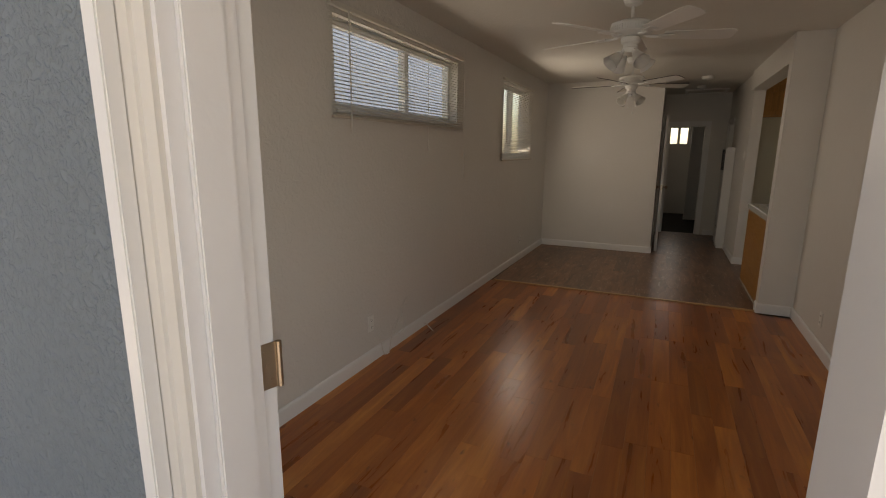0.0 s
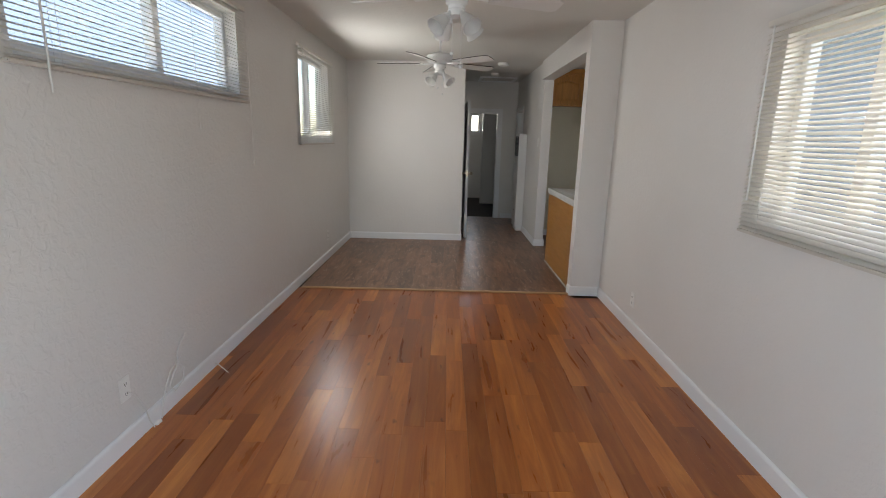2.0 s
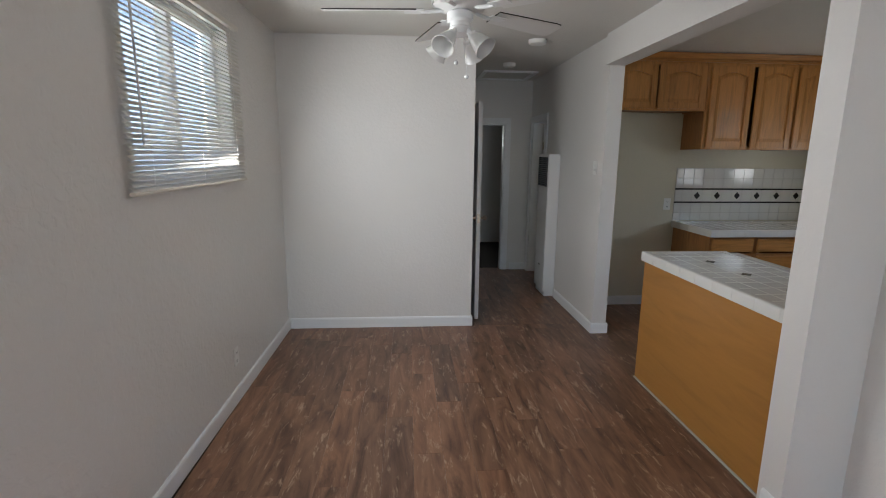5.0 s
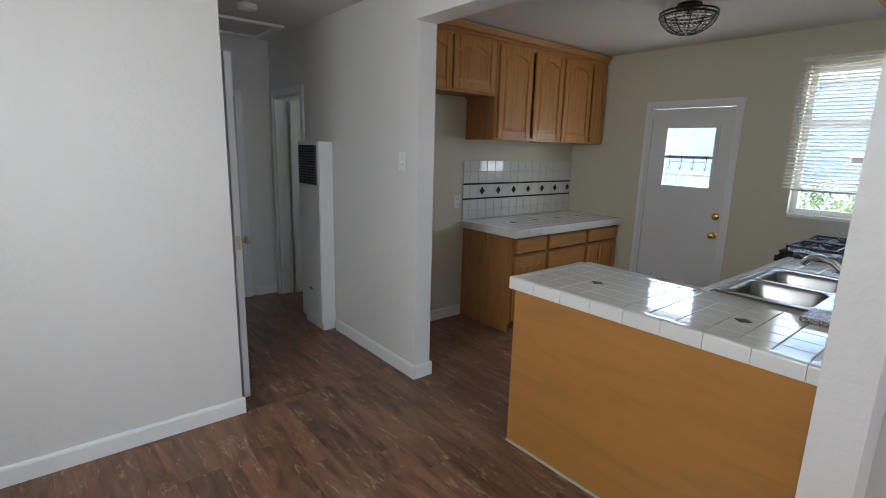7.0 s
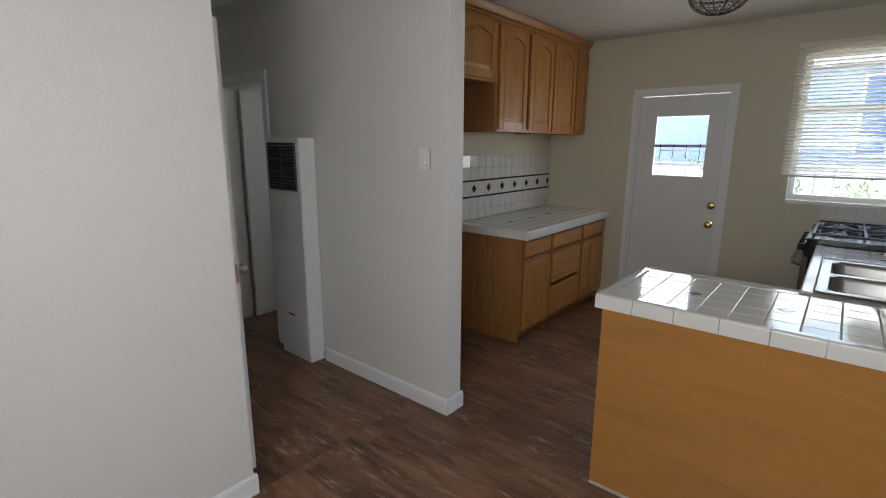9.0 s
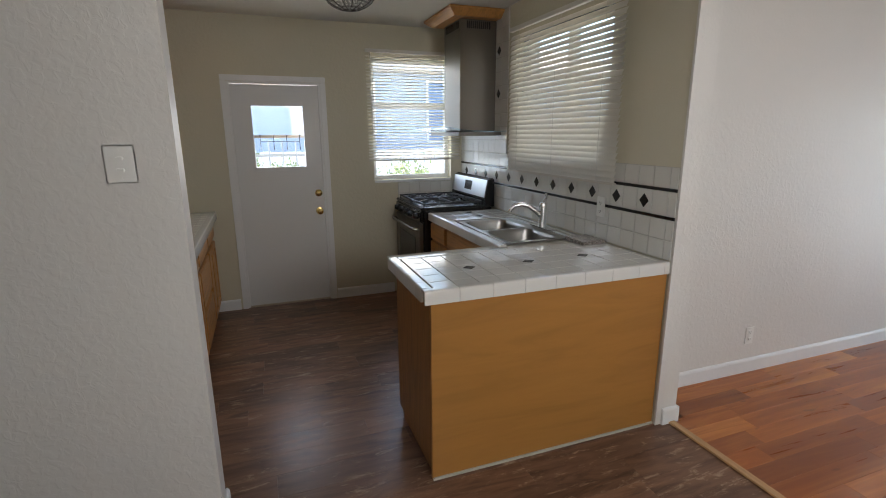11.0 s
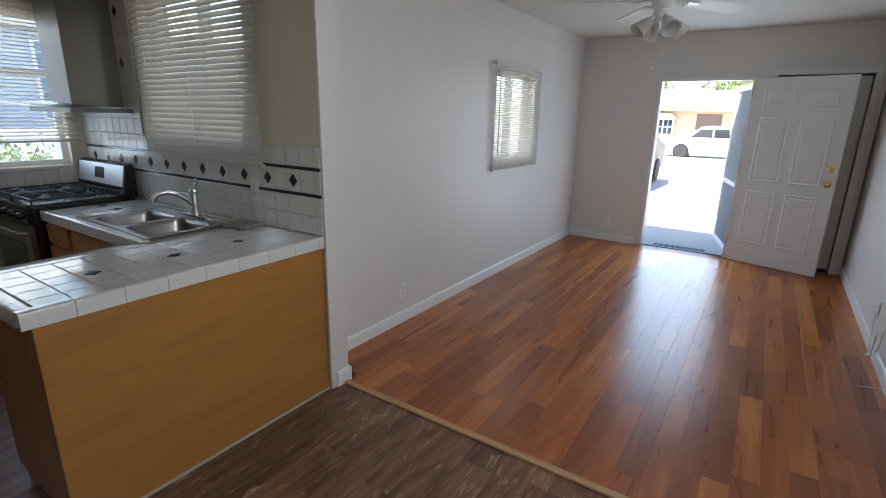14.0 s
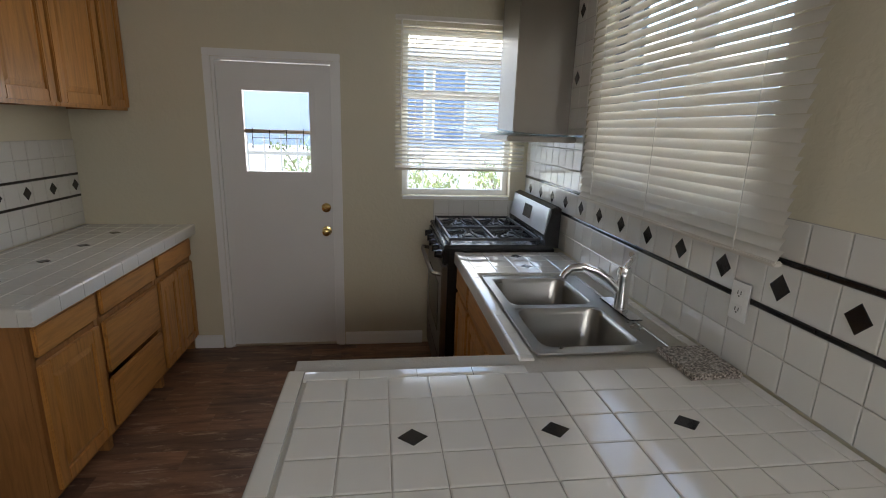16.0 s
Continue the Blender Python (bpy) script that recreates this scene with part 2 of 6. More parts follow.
west(wall("wall_west", "x", L - T, L, F - 0.14, HE + 3.4, -0.1, CE + 0.1, [(2.54, 4.29, 1.71, 2.22), (5.60, 6.68, 1.40, 2.22)], WALL_W, "white textured plaster wall with two windows"))
wall("wall_front", "y", F - 0.14, F, L - 0.07, R - 0.03, -0.1, CE + 0.1, [(-0.385, 0.55, -0.02, 1.97), (-1.33, -0.57, -0.02, 1.99)], WALL, "white textured plaster wall with the front doorway")
east(wall("wall_east_living", "x", R, R + T, F - 0.14, PY0, -0.1, CE + 0.1, [(2.27, 3.09, 1.12, 1.92)], WALL, "white textured plaster wall with one window"))
wall("wall_stub", "y", PY0, PY1 - 0.06, PX + 0.014, R + T, -0.1, CE + 0.1, [], WALL, "white stub wall beside the kitchen")
wall("wall_stub_end", "x", PX, PX + 0.0135, PY0, PY1 + 0.004, -0.1, CE + 0.1, [], WALL, "white painted end of the stub wall")
wall("wall_south_kitchen", "y", PY1 - 0.06, PY1, PX + 0.014, KE + T, -0.1, CE + 0.1, [(1.79, 2.86, 1.30, 2.21)], KWALL, "cream kitchen wall with a wide window")
wall("wall_south_outside", "y", PY1 - 0.2, PY1 - 0.062, R + T + 0.002, KE + T, -0.1, CE + 0.1, [(1.79, 2.86, 1.30, 2.21)], STUCCO_PALE, "pale stucco outer wall")
wall("wall_east_kitchen", "x", KE, KE + T, PY1, KN, -0.1, CE + 0.1, [(6.69, 7.42, -0.02, 1.935), (5.50, 6.25, 1.10, 2.17)], KWALL, "cream kitchen wall with the back door and a window")
wall("wall_north_kitchen", "y", KN, KN + 0.1, KX2, KE + T, -0.1, CE + 0.1, [], KWALL, "cream kitchen wall behind the cabinets")
wall("wall_hall", "x", KX, KX2, KY, HE, -0.1, CE + 0.1, [(9.13, 9.76, -0.02, 1.94)], WALL, "white textured wall between hall and kitchen")
wall("wall_opening_head", "x", PX, KX2, PY1, KY, 2.222, CE + 0.1, [], WALL, "white plaster header over the kitchen opening")
wall("wall_back", "y", B, B + 0.11, L, HX, -0.1, CE + 0.1, [], WALL, "white textured plaster end wall")
wall("wall_hall_left", "x", HX - 0.11, HX, B + 0.11, HE, -0.1, CE + 0.1, [], WALL, "white hall wall")
wall("wall_hall_end", "y", HE, HE + 0.11, L, 3.0, -0.1, CE + 0.1, [(0.36, 0.93, -0.02, 1.92)], WALL, "white hall end wall with a doorway")
wall("wall_bath_east", "x", 2.9, 3.0, KN + 0.1, HE, -0.1, CE + 0.1, [(8.75, 9.45, 1.25, 2.05)], WALL, "plain bathroom wall")
wall("wall_bedroom_north", "y", 13.1, 13.25, L, 3.0, -0.1, CE + 0.1, [(0.35, 0.80, 1.62, 2.06)], WALL, "plain bedroom wall with a small high window")
wall("wall_bedroom_east", "x", 2.9, 3.0, HE + 0.11, 13.1, -0.1, CE + 0.1, [], WALL, "plain bedroom wall")
wall("wall_closet", "y", 12.0, 12.1, 0.80, 2.9, -0.1, CE, [], WALL, "white closet wall in the far bedroom")
structure(boxed("ceiling", (L - T, F - 0.14, CE, KX, 13.25, CE + 0.12), CEIL), "off-white textured plaster ceiling", "ceiling")
structure(boxed("ceiling_east", (KX, F - 0.14, CE, R + T, PY0, CE + 0.12), CEIL), "off-white textured plaster ceiling", "ceiling")
structure(boxed("ceiling_kitchen", (KX2, PY1, KC, KE, KN, KC + 0.15), CEIL), "off-white kitchen ceiling", "ceiling")
structure(boxed("ceiling_bath", (KX2, KN + 0.1, CE, 3.0, 13.25, CE + 0.12), CEIL), "plain ceiling", "ceiling")
ROOF = mat("roof_felt", (0.12, 0.12, 0.12), 0.9)
structure(boxed("roof", (L - 0.55, 0.15, CE + 0.16, R + T + 0.4, 13.8, CE + 0.3), ROOF), "flat dark roof with eaves", "roof")
structure(boxed("roof_kitchen", (R + T + 0.4, PY1 - 0.65, CE + 0.16, KE + 0.6, 13.8, CE + 0.3), ROOF), "flat dark roof with eaves over the kitchen", "roof")
structure(boxed("floor", (L - T, F - 0.14, -0.3, KE + T, 13.25, FZ - 0.012), GAP), "dark subfloor under the planks", "floor")
CONCRETE = paint("concrete", (0.36, 0.34, 0.31), 0.85, 0.25, 9.0)


# ---------- more materials ----------
def oak(name, color, stretch, rough=0.38, contrast=1.0):
    m = mat(name, color, rough, coat=0.15)
    v = coords(m, stretch, True)
    g = noisy(m, v, 2.2, 6, 0.62, 1.2)
    fine = noisy(m, v, 14.0, 3, 0.6)
    c1 = ramp(m, g, [(0.30, tuple(k * (1 - 0.34 * contrast) for k in color)), (0.50, color), (0.72, tuple(min(1, k * (1 + 0.22 * contrast)) for k in color))])
    c = mixed(m, span(m, fine, 0.0, 0.35 * contrast), c1, tuple(k * 0.5 for k in color))
    link(m, c, bsdf(m).inputs["Base Color"])
    link(m, span(m, fine, rough - 0.06, rough + 0.12), bsdf(m).inputs["Roughness"])
    bump(m, fine, 0.1, 0.001)
    return m


def glazed(name, color, rough=0.1):
    m = mat(name, color, rough, coat=0.3)
    v = coords(m, (1, 1, 1), True)
    n = noisy(m, v, 9.0, 2)
    w = noisy(m, v, 22.0, 2)
    c = mixed(m, n, tuple(k * 0.94 for k in color), color)
    link(m, c, bsdf(m).inputs["Base Color"])
    bump(m, w, 0.08, 0.002)
    return m


def worn_metal(name, color, rough, scale=(1, 1, 1), grain=60.0):
    m = mat(name, color, rough, 1.0)
    v = coords(m, scale)
    g = noisy(m, v, grain, 4)
    link(m, span(m, g, rough - 0.07, rough + 0.12), bsdf(m).inputs["Roughness"])
    bump(m, g, 0.03, 0.001)
    return m


def clear_glass(name, tint=(1, 1, 1), gloss=0.06, rough=0.02):
    """Thin pane: mostly clear, with a glossy share that grows at grazing angles."""
    m = bpy.data.materials.new(name)
    m.use_nodes = True
    nt = m.node_tree
    nt.nodes.remove(nt.nodes["Principled BSDF"])
    tr, gl, mx, fr, pw, sc = (nt.nodes.new(k) for k in ("ShaderNodeBsdfTransparent", "ShaderNodeBsdfGlossy", "ShaderNodeMixShader", "ShaderNodeLayerWeight", "ShaderNodeMath", "ShaderNodeMath"))
    tr.inputs["Color"].default_value = (*tint, 1)
    gl.inputs["Roughness"].default_value = rough
    fr.inputs["Blend"].default_value = 0.5
    pw.operation, sc.operation = "POWER", "MULTIPLY_ADD"
    pw.inputs[1].default_value = 4.5
    sc.inputs[1].default_value, sc.inputs[2].default_value = 0.75, gloss * 0.5
    nt.links.new(fr.outputs["Facing"], pw.inputs[0])
    nt.links.new(pw.outputs[0], sc.inputs[0])
    nt.links.new(sc.outputs[0], mx.inputs[0])
    nt.links.new(tr.outputs[0], mx.inputs[1])
    nt.links.new(gl.outputs[0], mx.inputs[2])
    nt.links.new(mx.outputs[0], nt.nodes["Material Output"].inputs["Surface"])
    return m


OAK_V = oak("oak_upright_grain", (0.54, 0.245, 0.062), (14, 14, 1.1))
OAK_H = oak("oak_level_grain", (0.54, 0.245, 0.062), (1.1, 14, 14))
PLY = oak("honey_plywood", (0.43, 0.197, 0.047), (2.0, 0.5, 4.0), 0.33, 0.42)
# same oak, darker: shade on frames and carcasses put into the colour
OAK_SHADE = oak("oak_painted_shade", (0.38, 0.17, 0.052), (14, 14, 1.1), 0.45)
TILE = glazed("white_glazed_tile", (0.74, 0.725, 0.68))
BLACK_TILE = glazed("black_glazed_tile", (0.012, 0.012, 0.014), 0.15)
GROUT = paint("grey_grout", (0.48, 0.455, 0.40), 0.9, 0.2, 80.0)
STEEL = worn_metal("brushed_stainless", (0.20, 0.18, 0.155), 0.30, (2, 2, 60), 12.0)
SINK_STEEL = worn_metal("satin_sink_steel", (0.34, 0.33, 0.31), 0.28, (1, 1, 1), 6.0)
CHROME = worn_metal("chrome", (0.80, 0.80, 0.80), 0.12)
BRASS = worn_metal("polished_brass", (0.75, 0.55, 0.22), 0.2)
NICKEL = worn_metal("worn_nickel", (0.5, 0.42, 0.33), 0.3)
PANEL_STEEL = worn_metal("pale_brushed_steel", (0.58, 0.59, 0.60), 0.36, (2, 2, 60), 12.0)
BLACK = mat("black_enamel", (0.010, 0.010, 0.011), 0.26)
IRON = mat("cast_iron", (0.02, 0.02, 0.021), 0.55)
PLASTIC = mat("ivory_plastic", (0.84, 0.83, 0.79), 0.3)
SLAT = mat("white_slat_vinyl", (0.80, 0.78, 0.73), 0.4)
glow = node(SLAT, "ShaderNodeBsdfTranslucent", Color=(0.85, 0.80, 0.70, 1))
both = node(SLAT, "ShaderNodeMixShader", Fac=0.32)
link(SLAT, bsdf(SLAT).outputs[0], both.inputs[1])
link(SLAT, glow.outputs[0], both.inputs[2])
link(SLAT, both.outputs[0], SLAT.node_tree.nodes["Material Output"].inputs["Surface"])
RAIL_MAT = paint("aged_blind_rail", (0.62, 0.57, 0.50), 0.5, 0.1, 30.0)
VINYL_FRAME = mat("white_window_vinyl", (0.78, 0.78, 0.76), 0.35)
ENAMEL = mat("white_enamel", (0.76, 0.76, 0.74), 0.35)
PANE = clear_glass("window_glass", (0.94, 0.97, 0.98))
HOOD_GLASS = clear_glass("pale_blue_hood_glass", (0.80, 0.90, 0.96), 0.08)
FROST = mat("frosted_white_glass", (0.80, 0.79, 0.76), 0.35)
FROST.node_tree.nodes["Principled BSDF"].inputs["Transmission Weight"].default_value = 0.25
CORD = mat("white_cord", (0.72, 0.70, 0.66), 0.6)
DOORW = paint("white_door_paint", (0.76, 0.76, 0.75), 0.38, 0.06, 18.0)
STRIP_WOOD = oak("pale_oak_strip", (0.55, 0.33, 0.16), (1.1, 14, 14), 0.4)
DARKROOM = mat("painted_darkness", (0.02, 0.02, 0.02), 0.9)

# ---------- floors ----------
def plank_mesh(name, w, l, material, h=0.012):
    bm = bmesh.new()
    e = 0.0005
    lo = [bm.verts.new(p) for p in ((0, 0, -h), (w, 0, -h), (w, l, -h), (0, l, -h))]
    mi = [bm.verts.new(p) for p in ((0, 0, -e), (w, 0, -e), (w, l, -e), (0, l, -e))]
    hi = [bm.verts.new(p) for p in ((e, e, 0), (w - e, e, 0), (w - e, l - e, 0), (e, l - e, 0))]
    bm.faces.new(hi)
    for a, b in ((lo, mi), (mi, hi)):
        for i in range(4):
            bm.faces.new((a[i], a[(i + 1) % 4], b[(i + 1) % 4], b[i]))
    return mesh_of(name, bm, material)


def plank_floor(name, parent, x0, x1, y0, y1, w, l, material, seed, z=FZ):
    rnd = random.Random(seed)
    cache = {}
    x = x0
    while x < x1 - 0.004:
        ww = min(w, x1 - x)
        y = y0 - rnd.random() * l * 0.9
        while y < y1 - 0.004:
            a, b = max(y, y0), min(y + l, y1)
            if b - a > 0.01:
                key = (round(ww, 3), round(b - a, 3))
                if key not in cache:
                    cache[key] = plank_mesh(name, ww - 0.0004, b - a - 0.0004, material)
                piece(name, cache[key], parent, pose(x, a, z))
            y += l
        x += w


# ---------- trim ----------
def baseboard(x0, y0, x1, y1, face, h=0.092, label="white painted baseboard"):
    """Along the wall from (x0, y0) to (x1, y1); face: the way it looks."""
    bm = bmesh.new()
    fx, fy = face
    d = 0.013
    prof = [(0.0, 0.0), (d, 0.0), (d, h - 0.016), (d * 0.75, h - 0.006), (d * 0.35, h), (0.0, h)]
    a = [bm.verts.new((x0 + fx * p, y0 + fy * p, FZ + z)) for p, z in prof]
    b = [bm.verts.new((x1 + fx * p, y1 + fy * p, FZ + z)) for p, z in prof]
    for i in range(len(prof)):
        j = (i + 1) % len(prof)
        bm.faces.new((a[i], a[j], b[j], b[i]))
    bm.faces.new(a), bm.faces.new(b)
    return structure(part("baseboard", bm, TRIM), label, "baseboard")


e = 0.0015
for x0, y0, x1, y1, f in ((L + e, F, L + e, B - 0.001, (1, 0)), (R - e, F, R - e, PY0, (-1, 0)), (0.62, F + e, R - 0.055, F + e, (0, 1)), (L + 0.015, B - e, HX + 0.013, B - e, (0, -1)),
                          (HX + e, B + 0.002, HX + e, HE, (1, 0)), (KX - e, KY - 0.013, KX - e, 8.54, (-1, 0)), (KX, KY - e, KX2 + 0.013, KY - e, (0, -1)), (KX2 + e, KY, KX2 + e, KN, (1, 0)),
                          (KX2 + 0.014, KN - e, 2.36, KN - e, (0, -1)), (PX - 0.013, PY0 - e, R - 0.014, PY0 - e, (0, -1)), (PX - e, PY0, PX - e, PY1 - 0.03, (-1, 0)),
                          (KE - e, 6.09, KE - e, 6.64, (-1, 0)), (KE - e, 7.48, KE - e, 7.66, (-1, 0)), (1.04, HE - e, KX - 0.014, HE - e, (0, -1))):
    board = baseboard(x0, y0, x1, y1, f)
    if x0 == L + e:
        west(board)
    if x0 == x1 == R - e:
        east(board)

strip = boxed("threshold_strip", (L + 0.014, 5.268, FZ + 0.001, PX - 0.002, 5.311, FZ + 0.011), STRIP_WOOD, bevel=0.004)
structure(strip, "pale wooden threshold strip between laminate and vinyl", "threshold")


def casing(name, axis, face, out, a0, a1, z1, w=0.065, d=0.018, label="white painted door casing"):
    """Casing round an opening on the wall face; out: +1 or -1, the way it stands proud."""
    ob = new(name)
    structure(ob, label, "door casing")
    lo, hi = sorted((face + out * 0.001, face + out * d))
    for nm, u0, u1, w0, w1 in (("jamb_trim", a0 - w, a0, 0.0, z1), ("jamb_trim", a1, a1 + w, 0.0, z1), ("head_trim", a0 - w, a1 + w, z1 + 0.001, z1 + w)):
        bm = bmesh.new()
        if axis == "x":
            box(bm, lo, u0, w0, hi, u1, w1, 0.004)
        else:
            box(bm, u0, lo, w0, u1, hi, w1, 0.004)
        part(nm, bm, TRIM, ob)
    return ob


def lining(name, axis, d0, d1, a0, a1, z1, material, label, t=0.018):
    """Jamb boards inside a door opening."""
    ob = new(name)
    structure(ob, label, "door frame")
    for nm, u0, u1, w0, w1 in (("jamb", a0, a0 + t, 0.0, z1 - t), ("jamb", a1 - t, a1, 0.0, z1 - t), ("head", a0, a1, z1 - t, z1)):
        bm = bmesh.new()
        if axis == "x":
            box(bm, d0, u0, w0, d1, u1, w1)
        else:
            box(bm, u0, d0, w0, u1, d1, w1)
        part(nm, bm, material, ob)
    return ob


# ---------- windows and blinds ----------
def window(name, axis, d, a0, a1, z0, z1, split, label, upright=True):
    """Sliding window in a wall opening; d: the plane of its glass."""
    ob = new(name)
    structure(ob, label, "window")
    t, th = 0.038, 0.05
    def bar(nm, u0, u1, w0, w1, k=th, off=0.0):
        bm = bmesh.new()
        if axis == "x":
            box(bm, d - k / 2 + off, u0, w0, d + k / 2 + off, u1, w1, 0.003)
        else:
            box(bm, u0, d - k / 2 + off, w0, u1, d + k / 2 + off, w1, 0.003)
        return part(nm, bm, VINYL_FRAME, ob)
    bar("window_frame", a0 + 0.001, a0 + t, z0 + 0.001, z1 - 0.001)
    bar("window_frame", a1 - t, a1 - 0.001, z0 + 0.001, z1 - 0.001)
    bar("window_frame", a0 + t, a1 - t, z0 + 0.001, z0 + t)
    bar("window_frame", a0 + t, a1 - t, z1 - t, z1 - 0.001)
    cells = []
    if upright:
        s = a0 + (a1 - a0) * split
        bar("meeting_rail", s - 0.028, s + 0.028, z0 + t, z1 - t, 0.06)
        cells = [(a0 + t, s - 0.028, z0 + t, z1 - t), (s + 0.028, a1 - t, z0 + t, z1 - t)]
    else:
        s = z0 + (z1 - z0) * split
        bar("meeting_rail", a0 + t, a1 - t, s - 0.022, s + 0.022, 0.06)
        cells = [(a0 + t, a1 - t, z0 + t, s - 0.022), (a0 + t, a1 - t, s + 0.022, z1 - t)]
    for u0, u1, w0, w1 in cells:
        bm = bmesh.new()
        if axis == "x":
            box(bm, d - 0.002, u0, w0, d + 0.002, u1, w1)
        else:
            box(bm, u0, d - 0.002, w0, u1, d + 0.002, w1)
        p = part("pane", bm, PANE, ob)
        p.visible_shadow = False
    return ob


def blind(label, m, width, top, bottom, tilt, wand=0.0, cords=(), pitch=0.0205, rail=RAIL_MAT, headrail=SLAT, wand_at=0.08, half=0.0125):
    """A venetian blind: local x along it, local y away from the wall, z up. tilt: degrees that the slats lean."""
    ob = thing("venetian_blind", label, "window blind", m, "venetian blinds")
    bm = bmesh.new()
    box(bm, 0, 0.012, top - 0.028, width, 0.042, top, 0.003)
    part("headrail", bm, headrail, ob)
    bm = bmesh.new()
    box(bm, 0.002, 0.014, bottom, width - 0.002, 0.040, bottom + 0.014, 0.004)
    part("bottom_rail", bm, rail, ob, "yellowed bottom rail")
    bm = bmesh.new()
    c, k = half, 5
    rows = []
    for i in range(k):
        v = -c + 2 * c * i / (k - 1)
        rows.append((v, 0.0022 * (1 - (v / c) ** 2)))
    up = [[bm.verts.new((x, v, z)) for v, z in rows] for x in (0.004, width - 0.004)]
    dn = [[bm.verts.new((x, v, z - 0.0006)) for v, z in rows] for x in (0.004, width - 0.004)]
    for i in range(k - 1):
        bm.faces.new((up[0][i], up[1][i], up[1][i + 1], up[0][i + 1]))
        bm.faces.new((dn[0][i], dn[0][i + 1], dn[1][i + 1], dn[1][i]))
    for i in (0, k - 1):
        bm.faces.new((up[0][i], up[1][i], dn[1][i], dn[0][i]))
    me = mesh_of("slat", bm, SLAT, True)
    n = int((top - 0.035 - bottom - 0.016) / pitch)
    rnd = random.Random(int(width * 1000))
    for i in range(n):
        piece("slat", me, ob, pose(0, 0.027, bottom + 0.024 + i * pitch, tilt + rnd.uniform(-1.2, 1.2), 0, rnd.uniform(-0.05, 0.05)))
    for f in (0.12, 0.5, 0.88) if width > 1 else (0.15, 0.85):
        bm = bmesh.new()
        for y in (0.0125, 0.0415):
            cyl(bm, (width * f, y, bottom + 0.01), (width * f, y, top - 0.02), 0.0009, seg=5)
        part("ladder_cord", bm, CORD, ob)
    if wand:
        bm = bmesh.new()
        tube(bm, [(wand_at, 0.05, top - 0.03), (wand_at + 0.004, 0.052, top - 0.3), (wand_at, 0.05, wand)], 0.0045, 6)
        part("tilt_wand", bm, CORD, ob)
    for x, z in cords:
        bm = bmesh.new()
        tube(bm, [(x, 0.048, top - 0.03), (x, 0.05, z)], 0.0016, 5)
        cyl(bm, (x, 0.05, z - 0.035), (x, 0.05, z), 0.006, 0.004, 8)
        part("pull_cord", bm, CORD, ob)
    return ob


west(window("window_1", "x", L - 0.10, 2.54, 4.29, 1.71, 2.22, 0.55, "white vinyl sliding window high in the wall"))
west(window("window_2", "x", L - 0.10, 5.60, 6.68, 1.40, 2.22, 0.5, "white vinyl sliding window"))
east(window("window_3", "x", R + 0.10, 2.27, 3.09, 1.12, 1.92, 0.48, "white vinyl sliding window"))
window("window_4", "x", KE + 0.09, 5.50, 6.25, 1.10, 2.17, 0.62, "white vinyl sash window over the range", False)
window("window_5", "y", PY1 - 0.13, 1.79, 2.86, 1.30, 2.21, 0.5, "white vinyl sliding window over the sink")
window("window_6", "y", 13.19, 0.35, 0.80, 1.62, 2.06, 0.5, "small high window in the far bedroom")
window("window_7", "x", 2.95, 8.75, 9.45, 1.25, 2.05, 0.5, "white window of the bathroom", False)
for axis, d, out, a0, a1, z in (("x", L, 1, 2.51, 4.32, 1.708), ("x", L, 1, 5.57, 6.71, 1.398), ("x", R, -1, 2.23, 3.13, 1.118), ("x", KE, -1, 5.47, 6.28, 1.098)):
    lo, hi = sorted((d - out * 0.07, d + out * 0.012))
    sill = structure(boxed("window_sill", (lo, a0 + 0.035, z - 0.022, hi, a1 - 0.035, z), TRIM, bevel=0.003), "white painted window sill", "window sill")
    if out > 0:
        west(sill)
    elif d == R:
        east(sill)

# west blinds look +x: local x runs along -y
blind("white aluminium venetian blind over the high window, lowered", WEST @ pose(L + 0.002, 4.345, 0, 0, 0, -90), 1.87, 2.27, 1.652, -25, 1.57, ((0.012, 1.265), (0.72, 1.50)), wand_at=1.72)
blind("white aluminium venetian blind beside the dining area, lowered", WEST @ pose(L + 0.002, 6.76, 0, 0, 0, -90), 1.26, 2.262, 1.355, -42, 1.55, wand_at=1.18)
blind("cream aluminium venetian blind on the living room wall, lowered", EAST @ pose(R - 0.002, 2.185, 0, 0, 0, 90), 0.99, 1.985, 1.045, -34, 1.2, wand_at=0.93)
blind("white aluminium venetian blind half covering the window by the range", pose(KE - 0.002, 5.42, 0, 0, 0, 90), 0.88, 2.225, 1.275, -28, 1.5, wand_at=0.84, pitch=0.0255)
blind("white aluminium venetian blind with nearly closed slats over the sink", pose(1.645, PY1 + 0.008, 0), 1.235, 2.255, 1.235, -63, 0, pitch=0.033, half=0.0185)

